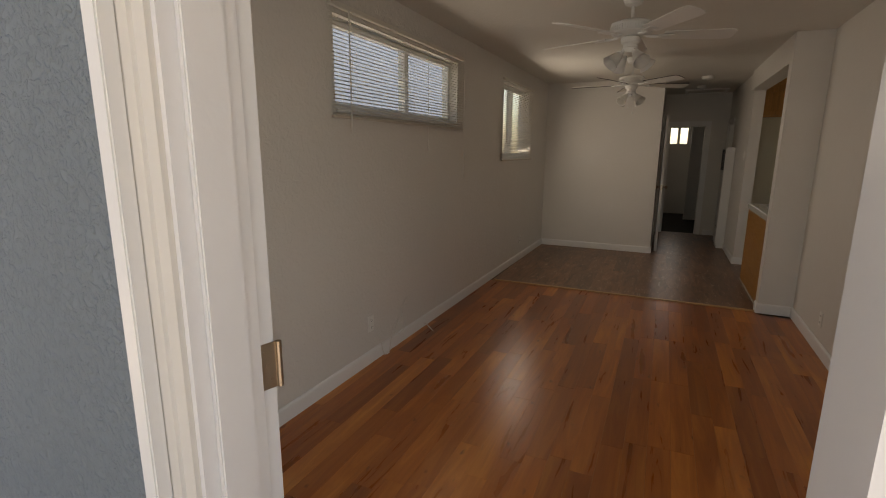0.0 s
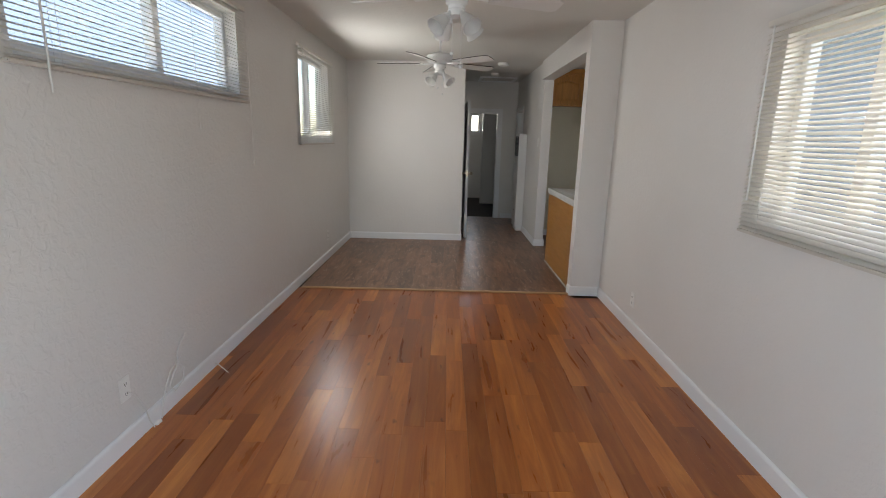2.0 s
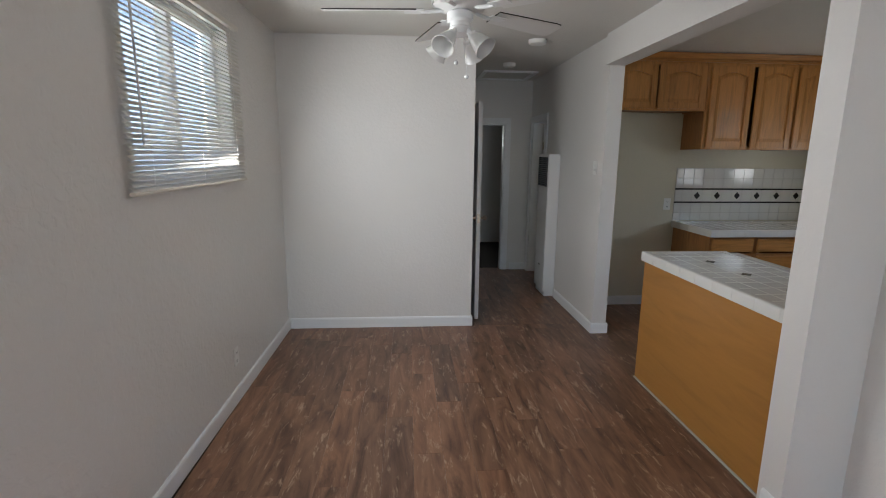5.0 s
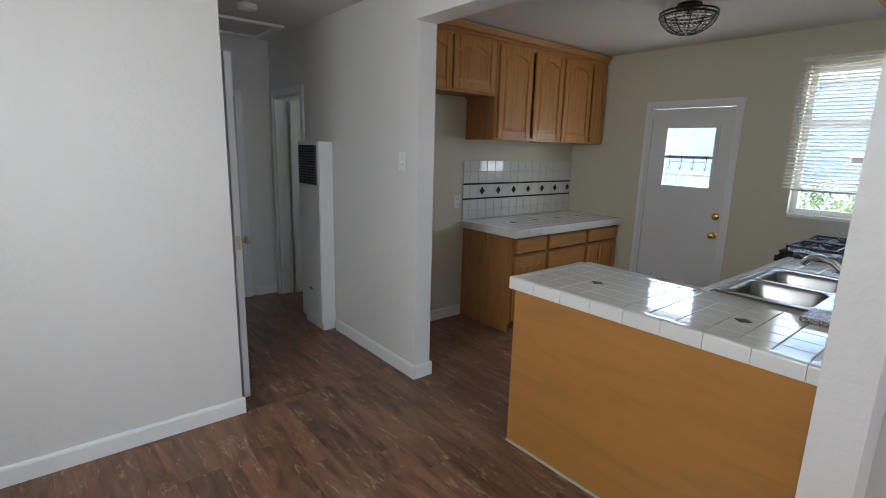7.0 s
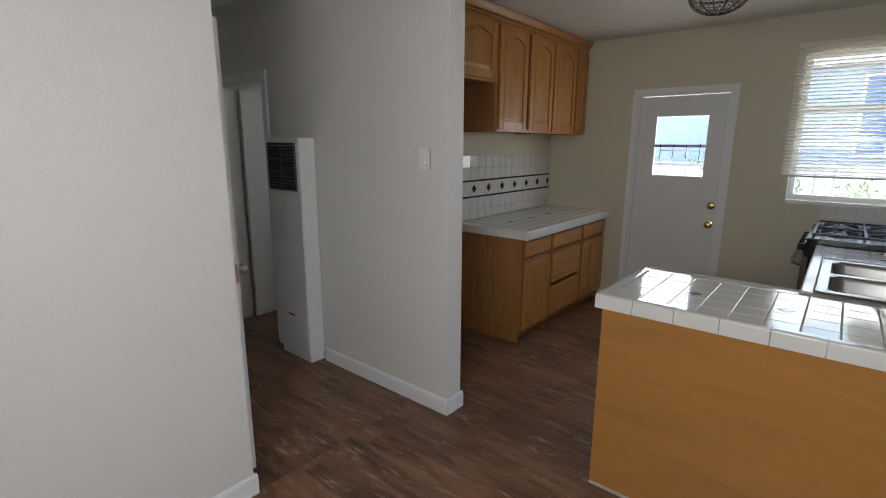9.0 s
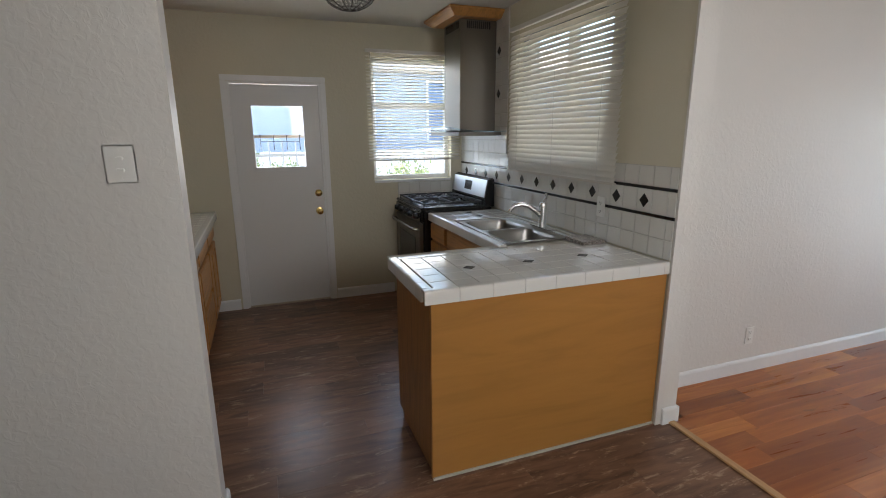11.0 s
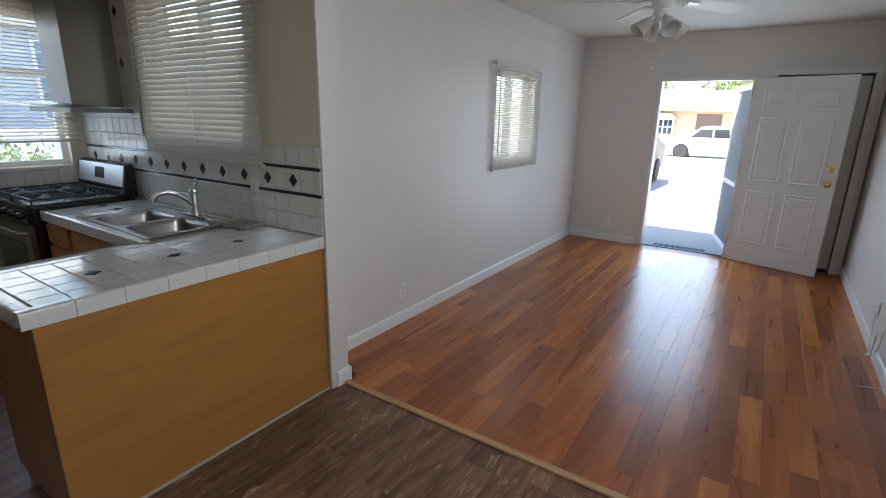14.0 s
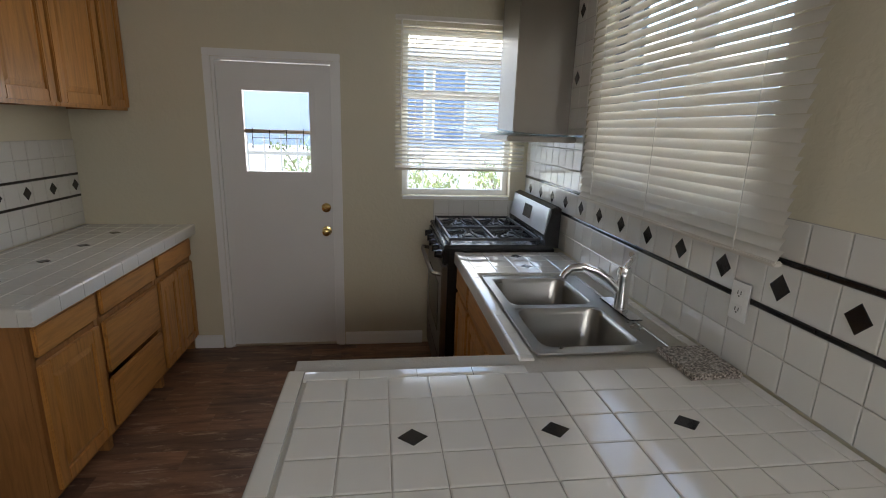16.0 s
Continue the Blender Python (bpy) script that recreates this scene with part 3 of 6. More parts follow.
# ---------- doors ----------
def six_panel_leaf(name, w, h, material, parent, label="", panels=True, t=0.036):
    """A door leaf: hinge at the local origin, along local x, thick along y."""
    bm = bmesh.new()
    box(bm, 0, 0, 0, w, t, h, 0.003)
    leaf = part(name, bm, material, parent, label)
    if panels:
        st, mid = w * 0.13, w * 0.09
        pw = (w - 2 * st - mid) / 2
        for z0, z1 in ((0.22, h * 0.41), (h * 0.46, h * 0.80), (h * 0.85, h * 0.945)):
            for x0 in (st, st + pw + mid):
                for y0, s in ((0.0, -1), (t, 1)):
                    bm = bmesh.new()
                    o = [bm.verts.new((x, y0 + s * 0.0008, z)) for x, z in ((x0, z0), (x0 + pw, z0), (x0 + pw, z1), (x0, z1))]
                    g = [bm.verts.new((x, y0 + s * 0.0055, z)) for x, z in ((x0 + 0.012, z0 + 0.012), (x0 + pw - 0.012, z0 + 0.012), (x0 + pw - 0.012, z1 - 0.012), (x0 + 0.012, z1 - 0.012))]
                    h2 = [bm.verts.new((x, y0 + s * 0.0015, z)) for x, z in ((x0 + 0.028, z0 + 0.028), (x0 + pw - 0.028, z0 + 0.028), (x0 + pw - 0.028, z1 - 0.028), (x0 + 0.028, z1 - 0.028))]
                    i2 = [bm.verts.new((x, y0 + s * 0.0045, z)) for x, z in ((x0 + 0.05, z0 + 0.05), (x0 + pw - 0.05, z0 + 0.05), (x0 + pw - 0.05, z1 - 0.05), (x0 + 0.05, z1 - 0.05))]
                    for a, b in ((o, g), (g, h2), (h2, i2)):
                        for q in range(4):
                            bm.faces.new((a[q], a[(q + 1) % 4], b[(q + 1) % 4], b[q]))
                    bm.faces.new(i2)
                    part("panel", bm, material, leaf)
    return leaf


def knob(parent, x, y, z, side, material, r=0.027, name="door_knob", label=""):
    bm = bmesh.new()
    prof = [(0.030, 0.0), (0.030, 0.005), (0.012, 0.009), (0.011, 0.03), (r * 0.8, 0.036), (r, 0.048), (r * 0.85, 0.060), (r * 0.4, 0.066)]
    lathe(bm, prof, 20, pose(x, y, z, -90 * side))
    return part(name, bm, material, parent, label, True)


def bolt(parent, x, y, z, side, material):
    bm = bmesh.new()
    lathe(bm, [(0.030, 0.0), (0.030, 0.006), (0.024, 0.010), (0.022, 0.012)], 20, pose(x, y, z, -90 * side))
    box(bm, x - 0.016, y + side * 0.012, z - 0.004, x + 0.016, y + side * 0.026, z + 0.004)
    return part("deadbolt", bm, material, parent, "", True)


# front doorway, open six-panel leaf swung back along the wall
lining("frame_front", "y", F - 0.15, F + 0.002, -0.385, 0.55, 1.97, TRIM, "white painted front door frame")
casing("casing_front", "y", F, 1, -0.385, 0.55, 1.97, 0.012, 0.010)
front = thing("front_door", "white six-panel front door standing wide open", "door", pose(-0.372, F + 0.044, 0.024, 0, 0, 163))
leaf = six_panel_leaf("door_leaf", 0.86, 1.94, DOORW, front)
for s, y in ((1, 0.036), (-1, 0.0)):
    knob(leaf, 0.80, y, 0.93, s, BRASS, label="brass door knob")
    bolt(leaf, 0.80, y, 1.075, s, BRASS)
for z in (0.22, 1.01, 1.80):
    bm = bmesh.new()
    cyl(bm, (-0.004, -0.006, z - 0.05), (-0.004, -0.006, z + 0.05), 0.007, seg=10)
    box(bm, -0.0025, -0.001, z - 0.05, -0.0005, 0.034, z + 0.05)
    for k in (-0.03, 0.0, 0.03):
        cyl(bm, (-0.0035, 0.018 + k * 0.3, z + k), (-0.0005, 0.018 + k * 0.3, z + k), 0.005, seg=8)
    part("hinge", bm, NICKEL, leaf, "worn brass hinge with screws", True)
MOULD = paint("aged_cream_paint", (0.68, 0.655, 0.60), 0.5, 0.12, 20.0)
# brick mould outside and the stops inside the frame
for x0, x1 in ((-0.377, -0.455), (0.572, 0.65)):
    bm = bmesh.new()
    s = 1 if x1 > x0 else -1
    prof = [(0.0, 0.0), (0.0, -0.020), (0.012, -0.030), (0.030, -0.026), (0.040, -0.034), (0.078, -0.034), (0.078, 0.0)]
    a = [bm.verts.new((x0 + s * u, F - 0.141 + v, -0.05)) for u, v in prof]
    b = [bm.verts.new((x0 + s * u, F - 0.141 + v, 2.06)) for u, v in prof]
    for i in range(len(prof)):
        bm.faces.new((a[i], a[(i + 1) % len(prof)], b[(i + 1) % len(prof)], b[i]))
    bm.faces.new(a), bm.faces.new(b)
    structure(part("trim", bm, MOULD), "cream moulded brick mould beside the front door", "door trim")
    bm = bmesh.new()
    xs = sorted((x0 + (0.010 if s < 0 else -0.010) * 1.0, x0 + (0.024 if s < 0 else -0.024)))
    box(bm, xs[0], F - 0.12, 0.0, xs[1], F - 0.036, 1.972, 0.003)
    structure(part("trim", bm, TRIM), "white door stop", "door trim")
# outside stucco skin, left and right of the doorway
for x0, x1 in ((L - T, -0.456), (0.651, R + T)):
    structure(boxed("stucco", (x0, F - 0.165, -0.12, x1, F - 0.141, CE + 0.1), STUCCO), "rough blue-grey stucco outside the front door", "wall")
structure(boxed("door_sill", (-0.43, F - 0.19, -0.05, 0.62, F - 0.02, -0.001), worn_metal("sill_metal", (0.45, 0.44, 0.42), 0.4), bevel=0.004), "worn metal door sill", "door sill")
# screen door, swung out
screen = thing("screen_door", "grey metal security screen door standing open outside", "screen door", pose(-0.375, 0.41, -0.02, 0, 0, -76))
SCREEN = mat("dark_screen_metal", (0.34, 0.36, 0.38), 0.5, 0.2)
for nm, x0, x1, z0, z1 in (("frame_stile", 0, 0.05, 0, 1.97), ("frame_stile", 0.82, 0.87, 0, 1.97), ("frame_rail", 0.05, 0.82, 0, 0.06), ("frame_rail", 0.05, 0.82, 1.91, 1.97), ("frame_rail", 0.05, 0.82, 0.78, 0.83)):
    boxed(nm, (x0, -0.012, z0, x1, 0.012, z1), ENAMEL, screen, bevel=0.003)
bm = bmesh.new()
for i in range(56):
    x = 0.055 + i * 0.0137
    cyl(bm, (x, 0, 0.06), (x, 0, 0.78), 0.0022, seg=4, caps=False)
    cyl(bm, (x, 0, 0.83), (x, 0, 1.91), 0.0022, seg=4, caps=False)
part("screen_bars", bm, SCREEN, screen)
structure(boxed("trim", (-0.452, F - 0.205, -0.05, -0.418, F - 0.1755, 2.02), ENAMEL, bevel=0.003), "white metal frame of the screen door", "door trim")
structure(boxed("trim", (-0.470, F - 0.222, 0.40, -0.420, F - 0.206, 0.715), ENAMEL, bevel=0.004), "white latch plate on the screen door frame", "door trim")

# second doorway in the front wall, shut, behind the open leaf
casing("casing_closet", "y", F, 1, -1.33, -0.57, 1.99, 0.05, 0.014)
closet = thing("closet_door", "plain cream flush door shut in the front wall", "door", pose(-1.318, F - 0.06, 0.05))
boxed("door_leaf", (0, 0, 0, 0.736, 0.034, 1.92), paint("cream_door_paint", (0.66, 0.63, 0.56), 0.45, 0.05), closet, bevel=0.003)
# added sheet closes the hole; its near-black colour stands for the unlit space
structure(boxed("closet_dark_fill", (-1.325, F - 0.138, 0.0, -0.575, F - 0.12, 1.985), DARKROOM), "added near-black sheet standing in for the darkness behind the shut door", "wall")

# kitchen back door
lining("frame_kitchen", "x", KE - 0.002, KE + T, 6.69, 7.42, 1.935, TRIM, "white painted back door frame")
casing("casing_kitchen", "x", KE, -1, 6.69, 7.42, 1.935, 0.045, 0.016)
back = thing("back_door", "white flush back door with a small two-pane window, shut", "door")
DX0, DX1, WY0, WY1, WZ0, WZ1 = KE + 0.012, KE + 0.05, 6.832, 7.262, 1.232, 1.755
bm = bmesh.new()
for y0, y1, z0, z1 in ((6.7105, WY0, 0.024, 1.912), (WY1, 7.4005, 0.024, 1.912), (WY0, WY1, 0.024, WZ0), (WY0, WY1, WZ1, 1.912)):
    box(bm, DX0, y0, z0, DX1, y1, z1)
bmesh.ops.remove_doubles(bm, verts=bm.verts, dist=0.0002)
leaf = part("door_leaf", bm, DOORW, back)
for nm, y0, y1, z0, z1 in (("window_bead", WY0 - 0.022, WY0 + 0.012, WZ0 - 0.022, WZ1 + 0.022), ("window_bead", WY1 - 0.012, WY1 + 0.022, WZ0 - 0.022, WZ1 + 0.022), ("window_bead", WY0 + 0.012, WY1 - 0.012, WZ0 - 0.022, WZ0 + 0.012), ("window_bead", WY0 + 0.012, WY1 - 0.012, WZ1 - 0.012, WZ1 + 0.022), ("glazing_bar", WY0 + 0.012, WY1 - 0.012, 1.485, 1.509)):
    boxed(nm, (DX0 - 0.010, y0, z0, DX0 + 0.02, y1, z1), DOORW if nm == "window_bead" else NICKEL, leaf, bevel=0.003)
for z0, z1 in ((WZ0 + 0.012, 1.485), (1.509, WZ1 - 0.012)):
    p = boxed("pane", (DX0 + 0.012, WY0 + 0.01, z0, DX0 + 0.016, WY1 - 0.01, z1), PANE, leaf)
    p.visible_shadow = False
for z, fn in ((0.848, knob), (1.008, bolt)):
    bm = bmesh.new()
    if fn is knob:
        lathe(bm, [(0.032, 0.0), (0.032, 0.006), (0.012, 0.010), (0.011, 0.03), (0.022, 0.036), (0.028, 0.048), (0.024, 0.060), (0.010, 0.066)], 20, pose(DX0, 6.754, z, 0, -90, 0))
        part("door_knob", bm, BRASS, leaf, "brass door knob", True)
    else:
        lathe(bm, [(0.031, 0.0), (0.031, 0.008), (0.024, 0.014), (0.006, 0.016), (0.006, 0.026)], 20, pose(DX0, 6.754, z, 0, -90, 0))
        box(bm, DX0 - 0.03, 6.751, z - 0.016, DX0 - 0.018, 6.757, z + 0.016)
        part("deadbolt", bm, BRASS, leaf, "brass deadbolt turn", True)
rack = thing("hook_rack", "thin dark wire rack with four hooks on the door's glazing bar", "hook rack", pose(DX0 - 0.012, 0, 0))
bm = bmesh.new()
cyl(bm, (0, 6.885, 1.456), (0, 7.20, 1.456), 0.0022, seg=6)
part("cross_wire", bm, BLACK, rack)
for i in range(4):
    y = 6.885 + 0.105 * i
    bm = bmesh.new()
    up = [(0.012, y, 1.5135), (0.002, y, 1.515)] if i in (0, 3) else []
    tube(bm, up + [(-0.002, y, 1.508), (-0.002, y, 1.40), (-0.010, y, 1.388), (-0.020, y, 1.396), (-0.022, y, 1.408)], 0.0028, 6)
    part("hook", bm, BLACK, rack)
structure(boxed("door_sill", (KE - 0.004, 6.70, FZ + 0.001, KE + 0.12, 7.41, FZ + 0.014), NICKEL, bevel=0.003), "metal threshold of the back door", "door sill")

# hall: an open leaf along the left side, end doorway and bathroom doorway
hall = thing("hall_door", "white flush door standing open along the hall", "door", pose(0.282, 8.60, 0.026, 0, 0, -89))
leaf = six_panel_leaf("door_leaf", 0.76, 1.95, DOORW, hall, panels=False)
for s, y in ((1, 0.036), (-1, 0.0)):
    knob(leaf, 0.70, y, 0.94, s, NICKEL, 0.025, label="nickel door knob")
bm = bmesh.new()
box(bm, 0.7585, 0.006, 0.90, 0.7612, 0.030, 0.98)
part("latch_plate", bm, NICKEL, leaf)
casing("casing_hall_end", "y", HE, -1, 0.36, 0.93, 1.92, 0.07)
lining("frame_hall_end", "y", HE + 0.002, HE + 0.108, 0.36, 0.93, 1.92, TRIM, "white painted door frame")
casing("casing_bath", "x", KX, -1, 9.13, 9.76, 1.94, 0.06)
lining("frame_bath", "x", KX + 0.002, KX2 - 0.002, 9.13, 9.76, 1.94, TRIM, "white painted door frame")
bath = thing("bathroom_door", "white flush bathroom door standing open", "door", pose(KX2 + 0.01, 9.70, 0.026, 0, 0, 2))
leaf = six_panel_leaf("door_leaf", 0.60, 1.88, DOORW, bath, panels=False)
for z in (0.25, 1.62):
    boxed("hinge", (-0.012, -0.004, z - 0.045, -0.001, 0.008, z + 0.045), NICKEL, leaf)
# unseen strip added outside the back door leaf to block light at its edge
for y0, y1, z0, z1 in ((7.38, 7.401, 0.02, 1.915),):
    structure(boxed("trim", (DX1 + 0.002, y0, z0, DX1 + 0.016, y1, z1), TRIM), "added strip behind the back door's edge that blocks a light leak", "door trim")

# ---------- cabinets ----------
def cabinet_front(name, w, h, parent, m, arched=False, drawer=False, material=OAK_V):
    """A door or drawer front: local x across, z up, its face towards local -y."""
    bm = bmesh.new()
    t = 0.019
    if drawer:
        box(bm, 0, -t, 0, w, 0, h, 0.006)
        ob = part(name, bm, OAK_H, parent)
        ob.matrix_basis = m
        return ob
    s = min(0.055, w * 0.2)
    box(bm, 0, -t, 0, s, 0, h, 0.004)
    box(bm, w - s, -t, 0, w, 0, h, 0.004)
    box(bm, s, -t + 0.0012, 0, w - s, 0, s, 0.003)
    n, iw = 10, w - 2 * s
    rise = 0.035 if arched else 0.0
    low = lambda u: h - s - rise * (1 - math.sin(math.pi * min(max((u - 0.08) / 0.84, 0), 1)))
    outline = [(s, h), (w - s, h)] + [(w - s - iw * i / n, low(1 - i / n)) for i in range(n + 1)]
    prism(bm, outline, t - 0.0012, Matrix.Translation((0, -t + 0.0012, 0)))
    ob = part(name, bm, material, parent)
    ob.matrix_basis = m
    bm = bmesh.new()
    g, b = 0.004, 0.028
    top = lambda u, d: low(u) - d
    ring = lambda d, y: [bm.verts.new((x, y, z)) for x, z in ([(s + d, s + d), (w - s - d, s + d)] + [(w - s - d - (iw - 2 * d) * i / n, top(1 - i / n, d)) for i in range(n + 1)])]
    a, c, e2 = ring(0.0, -0.006), ring(g, -0.008), ring(b, -0.0155)
    for p, q in ((a, c), (c, e2)):
        for i in range(len(p)):
            bm.faces.new((p[i], p[(i + 1) % len(p)], q[(i + 1) % len(p)], q[i]))
    bm.faces.new(e2)
    part("panel", bm, material, ob)
    return ob


def upper_cabinet(label, x0, x1, z0, z1, doors, depth=0.32, m=None):
    """Wall cabinet on the north wall; doors: list of (x0, x1)."""
    ob = thing("wall_cabinet", label, "cabinet", pose(x0 + 0.004, KN - 0.002, z0 + 0.03), "oak wall cabinets")
    w, h = x1 - x0, z1 - z0
    bm = bmesh.new()
    box(bm, 0, -depth, 0, 0.016, 0, h)
    box(bm, w - 0.016, -depth, 0, w, 0, h)
    box(bm, 0.016, -depth, 0.012, w - 0.016, -0.006, 0.028)
    box(bm, 0.016, -depth, h - 0.02, w - 0.016, 0, h)
    box(bm, 0.016, -0.006, 0.028, w - 0.016, 0, h - 0.02)
    part("body", bm, OAK_SHADE, ob)
    bm = bmesh.new()
    st = 0.03
    box(bm, 0, -depth - 0.018, 0, st, -depth, h, 0.002)
    box(bm, w - st, -depth - 0.018, 0, w, -depth, h, 0.002)
    box(bm, st, -depth - 0.018, 0, w - st, -depth, st, 0.002)
    box(bm, st, -depth - 0.018, h - st, w - st, -depth, h, 0.002)
    part("face_frame", bm, OAK_V, ob)
    for a, b in doors:
        cabinet_front("door", b - a, h - 0.045, ob, pose(a - x0, -depth - 0.019, 0.018), True)
    return ob


upper_cabinet("oak wall cabinet over the refrigerator space with arched doors", 1.43, 2.355, 1.90, 2.32, [(1.445, 1.885), (1.90, 2.335)])
upper_cabinet("oak wall cabinet with two arched raised-panel doors", 2.357, 3.205, 1.565, 2.32, [(2.385, 2.775), (2.815, 3.19)])
upper_cabinet("oak wall cabinet with one wide and one narrow arched door", 3.207, 3.885, 1.565, 2.32, [(3.215, 3.625), (3.655, 3.87)])
crown = thing("crown_moulding", "oak crown moulding with a rope bead on the wall cabinets", "moulding", pose(0, 0, 0.028))
bm = bmesh.new()
YF = KN - 0.34
prof = [(0.0, 2.322), (-0.012, 2.322), (-0.014, 2.345), (-0.045, 2.38), (-0.05, 2.392), (0.0, 2.392)]
a = [bm.verts.new((1.43, YF + u, z)) for u, z in prof]
b = [bm.verts.new((3.888, YF + u, z)) for u, z in prof]
for i in range(len(prof)):
    bm.faces.new((a[i], a[(i + 1) % len(prof)], b[(i + 1) % len(prof)], b[i]))
bm.faces.new(a), bm.faces.new(b)
part("cornice", bm, OAK_H, crown)
bm = bmesh.new()
for i in range(122):
    bmesh.ops.create_icosphere(bm, subdivisions=1, radius=0.009, matrix=Matrix.Translation((1.44 + i * 0.02, YF - 0.020, 2.340)))
part("rope_bead", bm, OAK_H, crown)


def lower_cabinet(label, x0, x1, fronts, front_y, back_y, h, flip=False, ends=True):
    """Base cabinet; fronts: (kind, x0, x1, z0, z1) in world x and heights. flip: faces +y."""
    ob = thing("base_cabinet", label, "cabinet", pose(x0, front_y, 0) if not flip else pose(x1, front_y, 0, 0, 0, 180), "oak base cabinets")
    w, d = x1 - x0, abs(back_y - front_y)
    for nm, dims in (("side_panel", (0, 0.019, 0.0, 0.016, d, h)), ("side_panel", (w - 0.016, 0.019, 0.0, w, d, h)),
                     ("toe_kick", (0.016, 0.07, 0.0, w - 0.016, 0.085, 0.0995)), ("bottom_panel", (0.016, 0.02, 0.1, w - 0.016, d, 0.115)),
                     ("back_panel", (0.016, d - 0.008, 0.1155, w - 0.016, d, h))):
        boxed(nm, dims, OAK_SHADE, ob)
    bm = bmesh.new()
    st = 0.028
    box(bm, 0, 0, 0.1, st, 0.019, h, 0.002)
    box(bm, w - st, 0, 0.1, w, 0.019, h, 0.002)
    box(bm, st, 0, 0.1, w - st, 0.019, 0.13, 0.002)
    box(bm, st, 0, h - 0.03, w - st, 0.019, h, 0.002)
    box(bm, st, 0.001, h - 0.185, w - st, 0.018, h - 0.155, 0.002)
    # frame wood matches the fronts; its shade is painted in by the darker oak
    part("face_frame", bm, OAK_SHADE, ob)
    for kind, a, b, z0, z1 in fronts:
        u = a - x0 if not flip else x1 - b
        cabinet_front(kind, b - a, z1 - z0, ob, pose(u, -0.001, z0), False, kind == "drawer")
    return ob


NF = 7.65
lower_cabinet("oak base cabinet with a drawer over a raised-panel door", 2.37, 2.795, [("drawer", 2.39, 2.775, 0.69, 0.808), ("door", 2.39, 2.775, 0.125, 0.655)], NF, KN - 0.002, 0.83)
lower_cabinet("oak base cabinet with three drawers", 2.797, 3.365, [("drawer", 2.815, 3.345, 0.69, 0.808), ("drawer", 2.815, 3.345, 0.405, 0.655), ("drawer", 2.815, 3.345, 0.125, 0.375)], NF, KN - 0.002, 0.83)
lower_cabinet("oak base cabinet with a drawer over two narrow doors", 3.367, 3.885, [("drawer", 3.385, 3.868, 0.69, 0.808), ("door", 3.385, 3.622, 0.125, 0.655), ("door", 3.628, 3.868, 0.125, 0.655)], NF, KN - 0.002, 0.83)
SF = 5.965
lower_cabinet("oak base cabinet under the sink with two doors", 1.835, 2.755, [("drawer", 1.855, 2.735, 0.70, 0.825), ("door", 1.855, 2.29, 0.125, 0.68), ("door", 2.30, 2.735, 0.125, 0.68)], SF, PY1 + 0.004, 0.846, True)
lower_cabinet("narrow oak base cabinet beside the range", 2.757, 3.105, [("drawer", 2.775, 3.09, 0.70, 0.825), ("door", 2.775, 3.09, 0.125, 0.68)], SF, PY1 + 0.004, 0.846, True)
pen = thing("peninsula_cabinet", "honey plywood peninsula cabinet, back towards the dining area", "cabinet")
bm = bmesh.new()
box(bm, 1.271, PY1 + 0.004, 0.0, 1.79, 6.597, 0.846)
part("body", bm, OAK_SHADE, pen)
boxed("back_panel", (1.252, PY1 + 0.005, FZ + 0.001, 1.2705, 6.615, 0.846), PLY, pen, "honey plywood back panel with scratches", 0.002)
boxed("end_panel", (1.271, 6.598, 0.09, 1.79, 6.615, 0.846), OAK_SHADE, pen, bevel=0.002)
boxed("toe_strip", (1.2435, PY1 + 0.006, FZ - 0.004, 1.2515, 6.613, FZ + 0.011), GROUT, pen)

# ---------- tiled worktops ----------
def tile_mesh(name, w, h, material, t=0.006, r=0.003):
    """A tile in local x, y; its face at z = t with softened edges."""
    bm = bmesh.new()
    lo = [bm.verts.new(p) for p in ((0, 0, 0), (w, 0, 0), (w, h, 0), (0, h, 0))]
    mi = [bm.verts.new(p) for p in ((0, 0, t - r * 0.6), (w, 0, t - r * 0.6), (w, h, t - r * 0.6), (0, h, t - r * 0.6))]
    hi = [bm.verts.new(p) for p in ((r, r, t), (w - r, r, t), (w - r, h - r, t), (r, h - r, t))]
    bm.faces.new(hi)
    for a, b in ((lo, mi), (mi, hi)):
        for i in range(4):
            bm.faces.new((a[i], a[(i + 1) % 4], b[(i + 1) % 4], b[i]))
    return mesh_of(name, bm, material)


TILES = {}


def lay(parent, m, w, h, material=None, name="tile"):
    material = material or TILE
    key = (round(w, 4), round(h, 4), material.name, name)
    if key not in TILES:
        TILES[key] = tile_mesh(name, w, h, material)
    return piece(name, TILES[key], parent, m)


def inset_mesh(size):
    bm = bmesh.new()
    o = [bm.verts.new((size * x, size * y, 0.0)) for x, y in ((1, 0), (0, 1.12), (-1, 0), (0, -1.12))]
    p = [bm.verts.new((size * 0.93 * x, size * 0.93 * y, 0.0012)) for x, y in ((1, 0), (0, 1.12), (-1, 0), (0, -1.12))]
    bm.faces.new(p)
    for i in range(4):
        bm.faces.new((o[i], o[(i + 1) % 4], p[(i + 1) % 4], p[i]))
    return mesh_of("diamond_inset", bm, BLACK_TILE)


INSET = inset_mesh(0.033)
INSET_TOP = inset_mesh(0.030)
G = 0.002      # grout joint


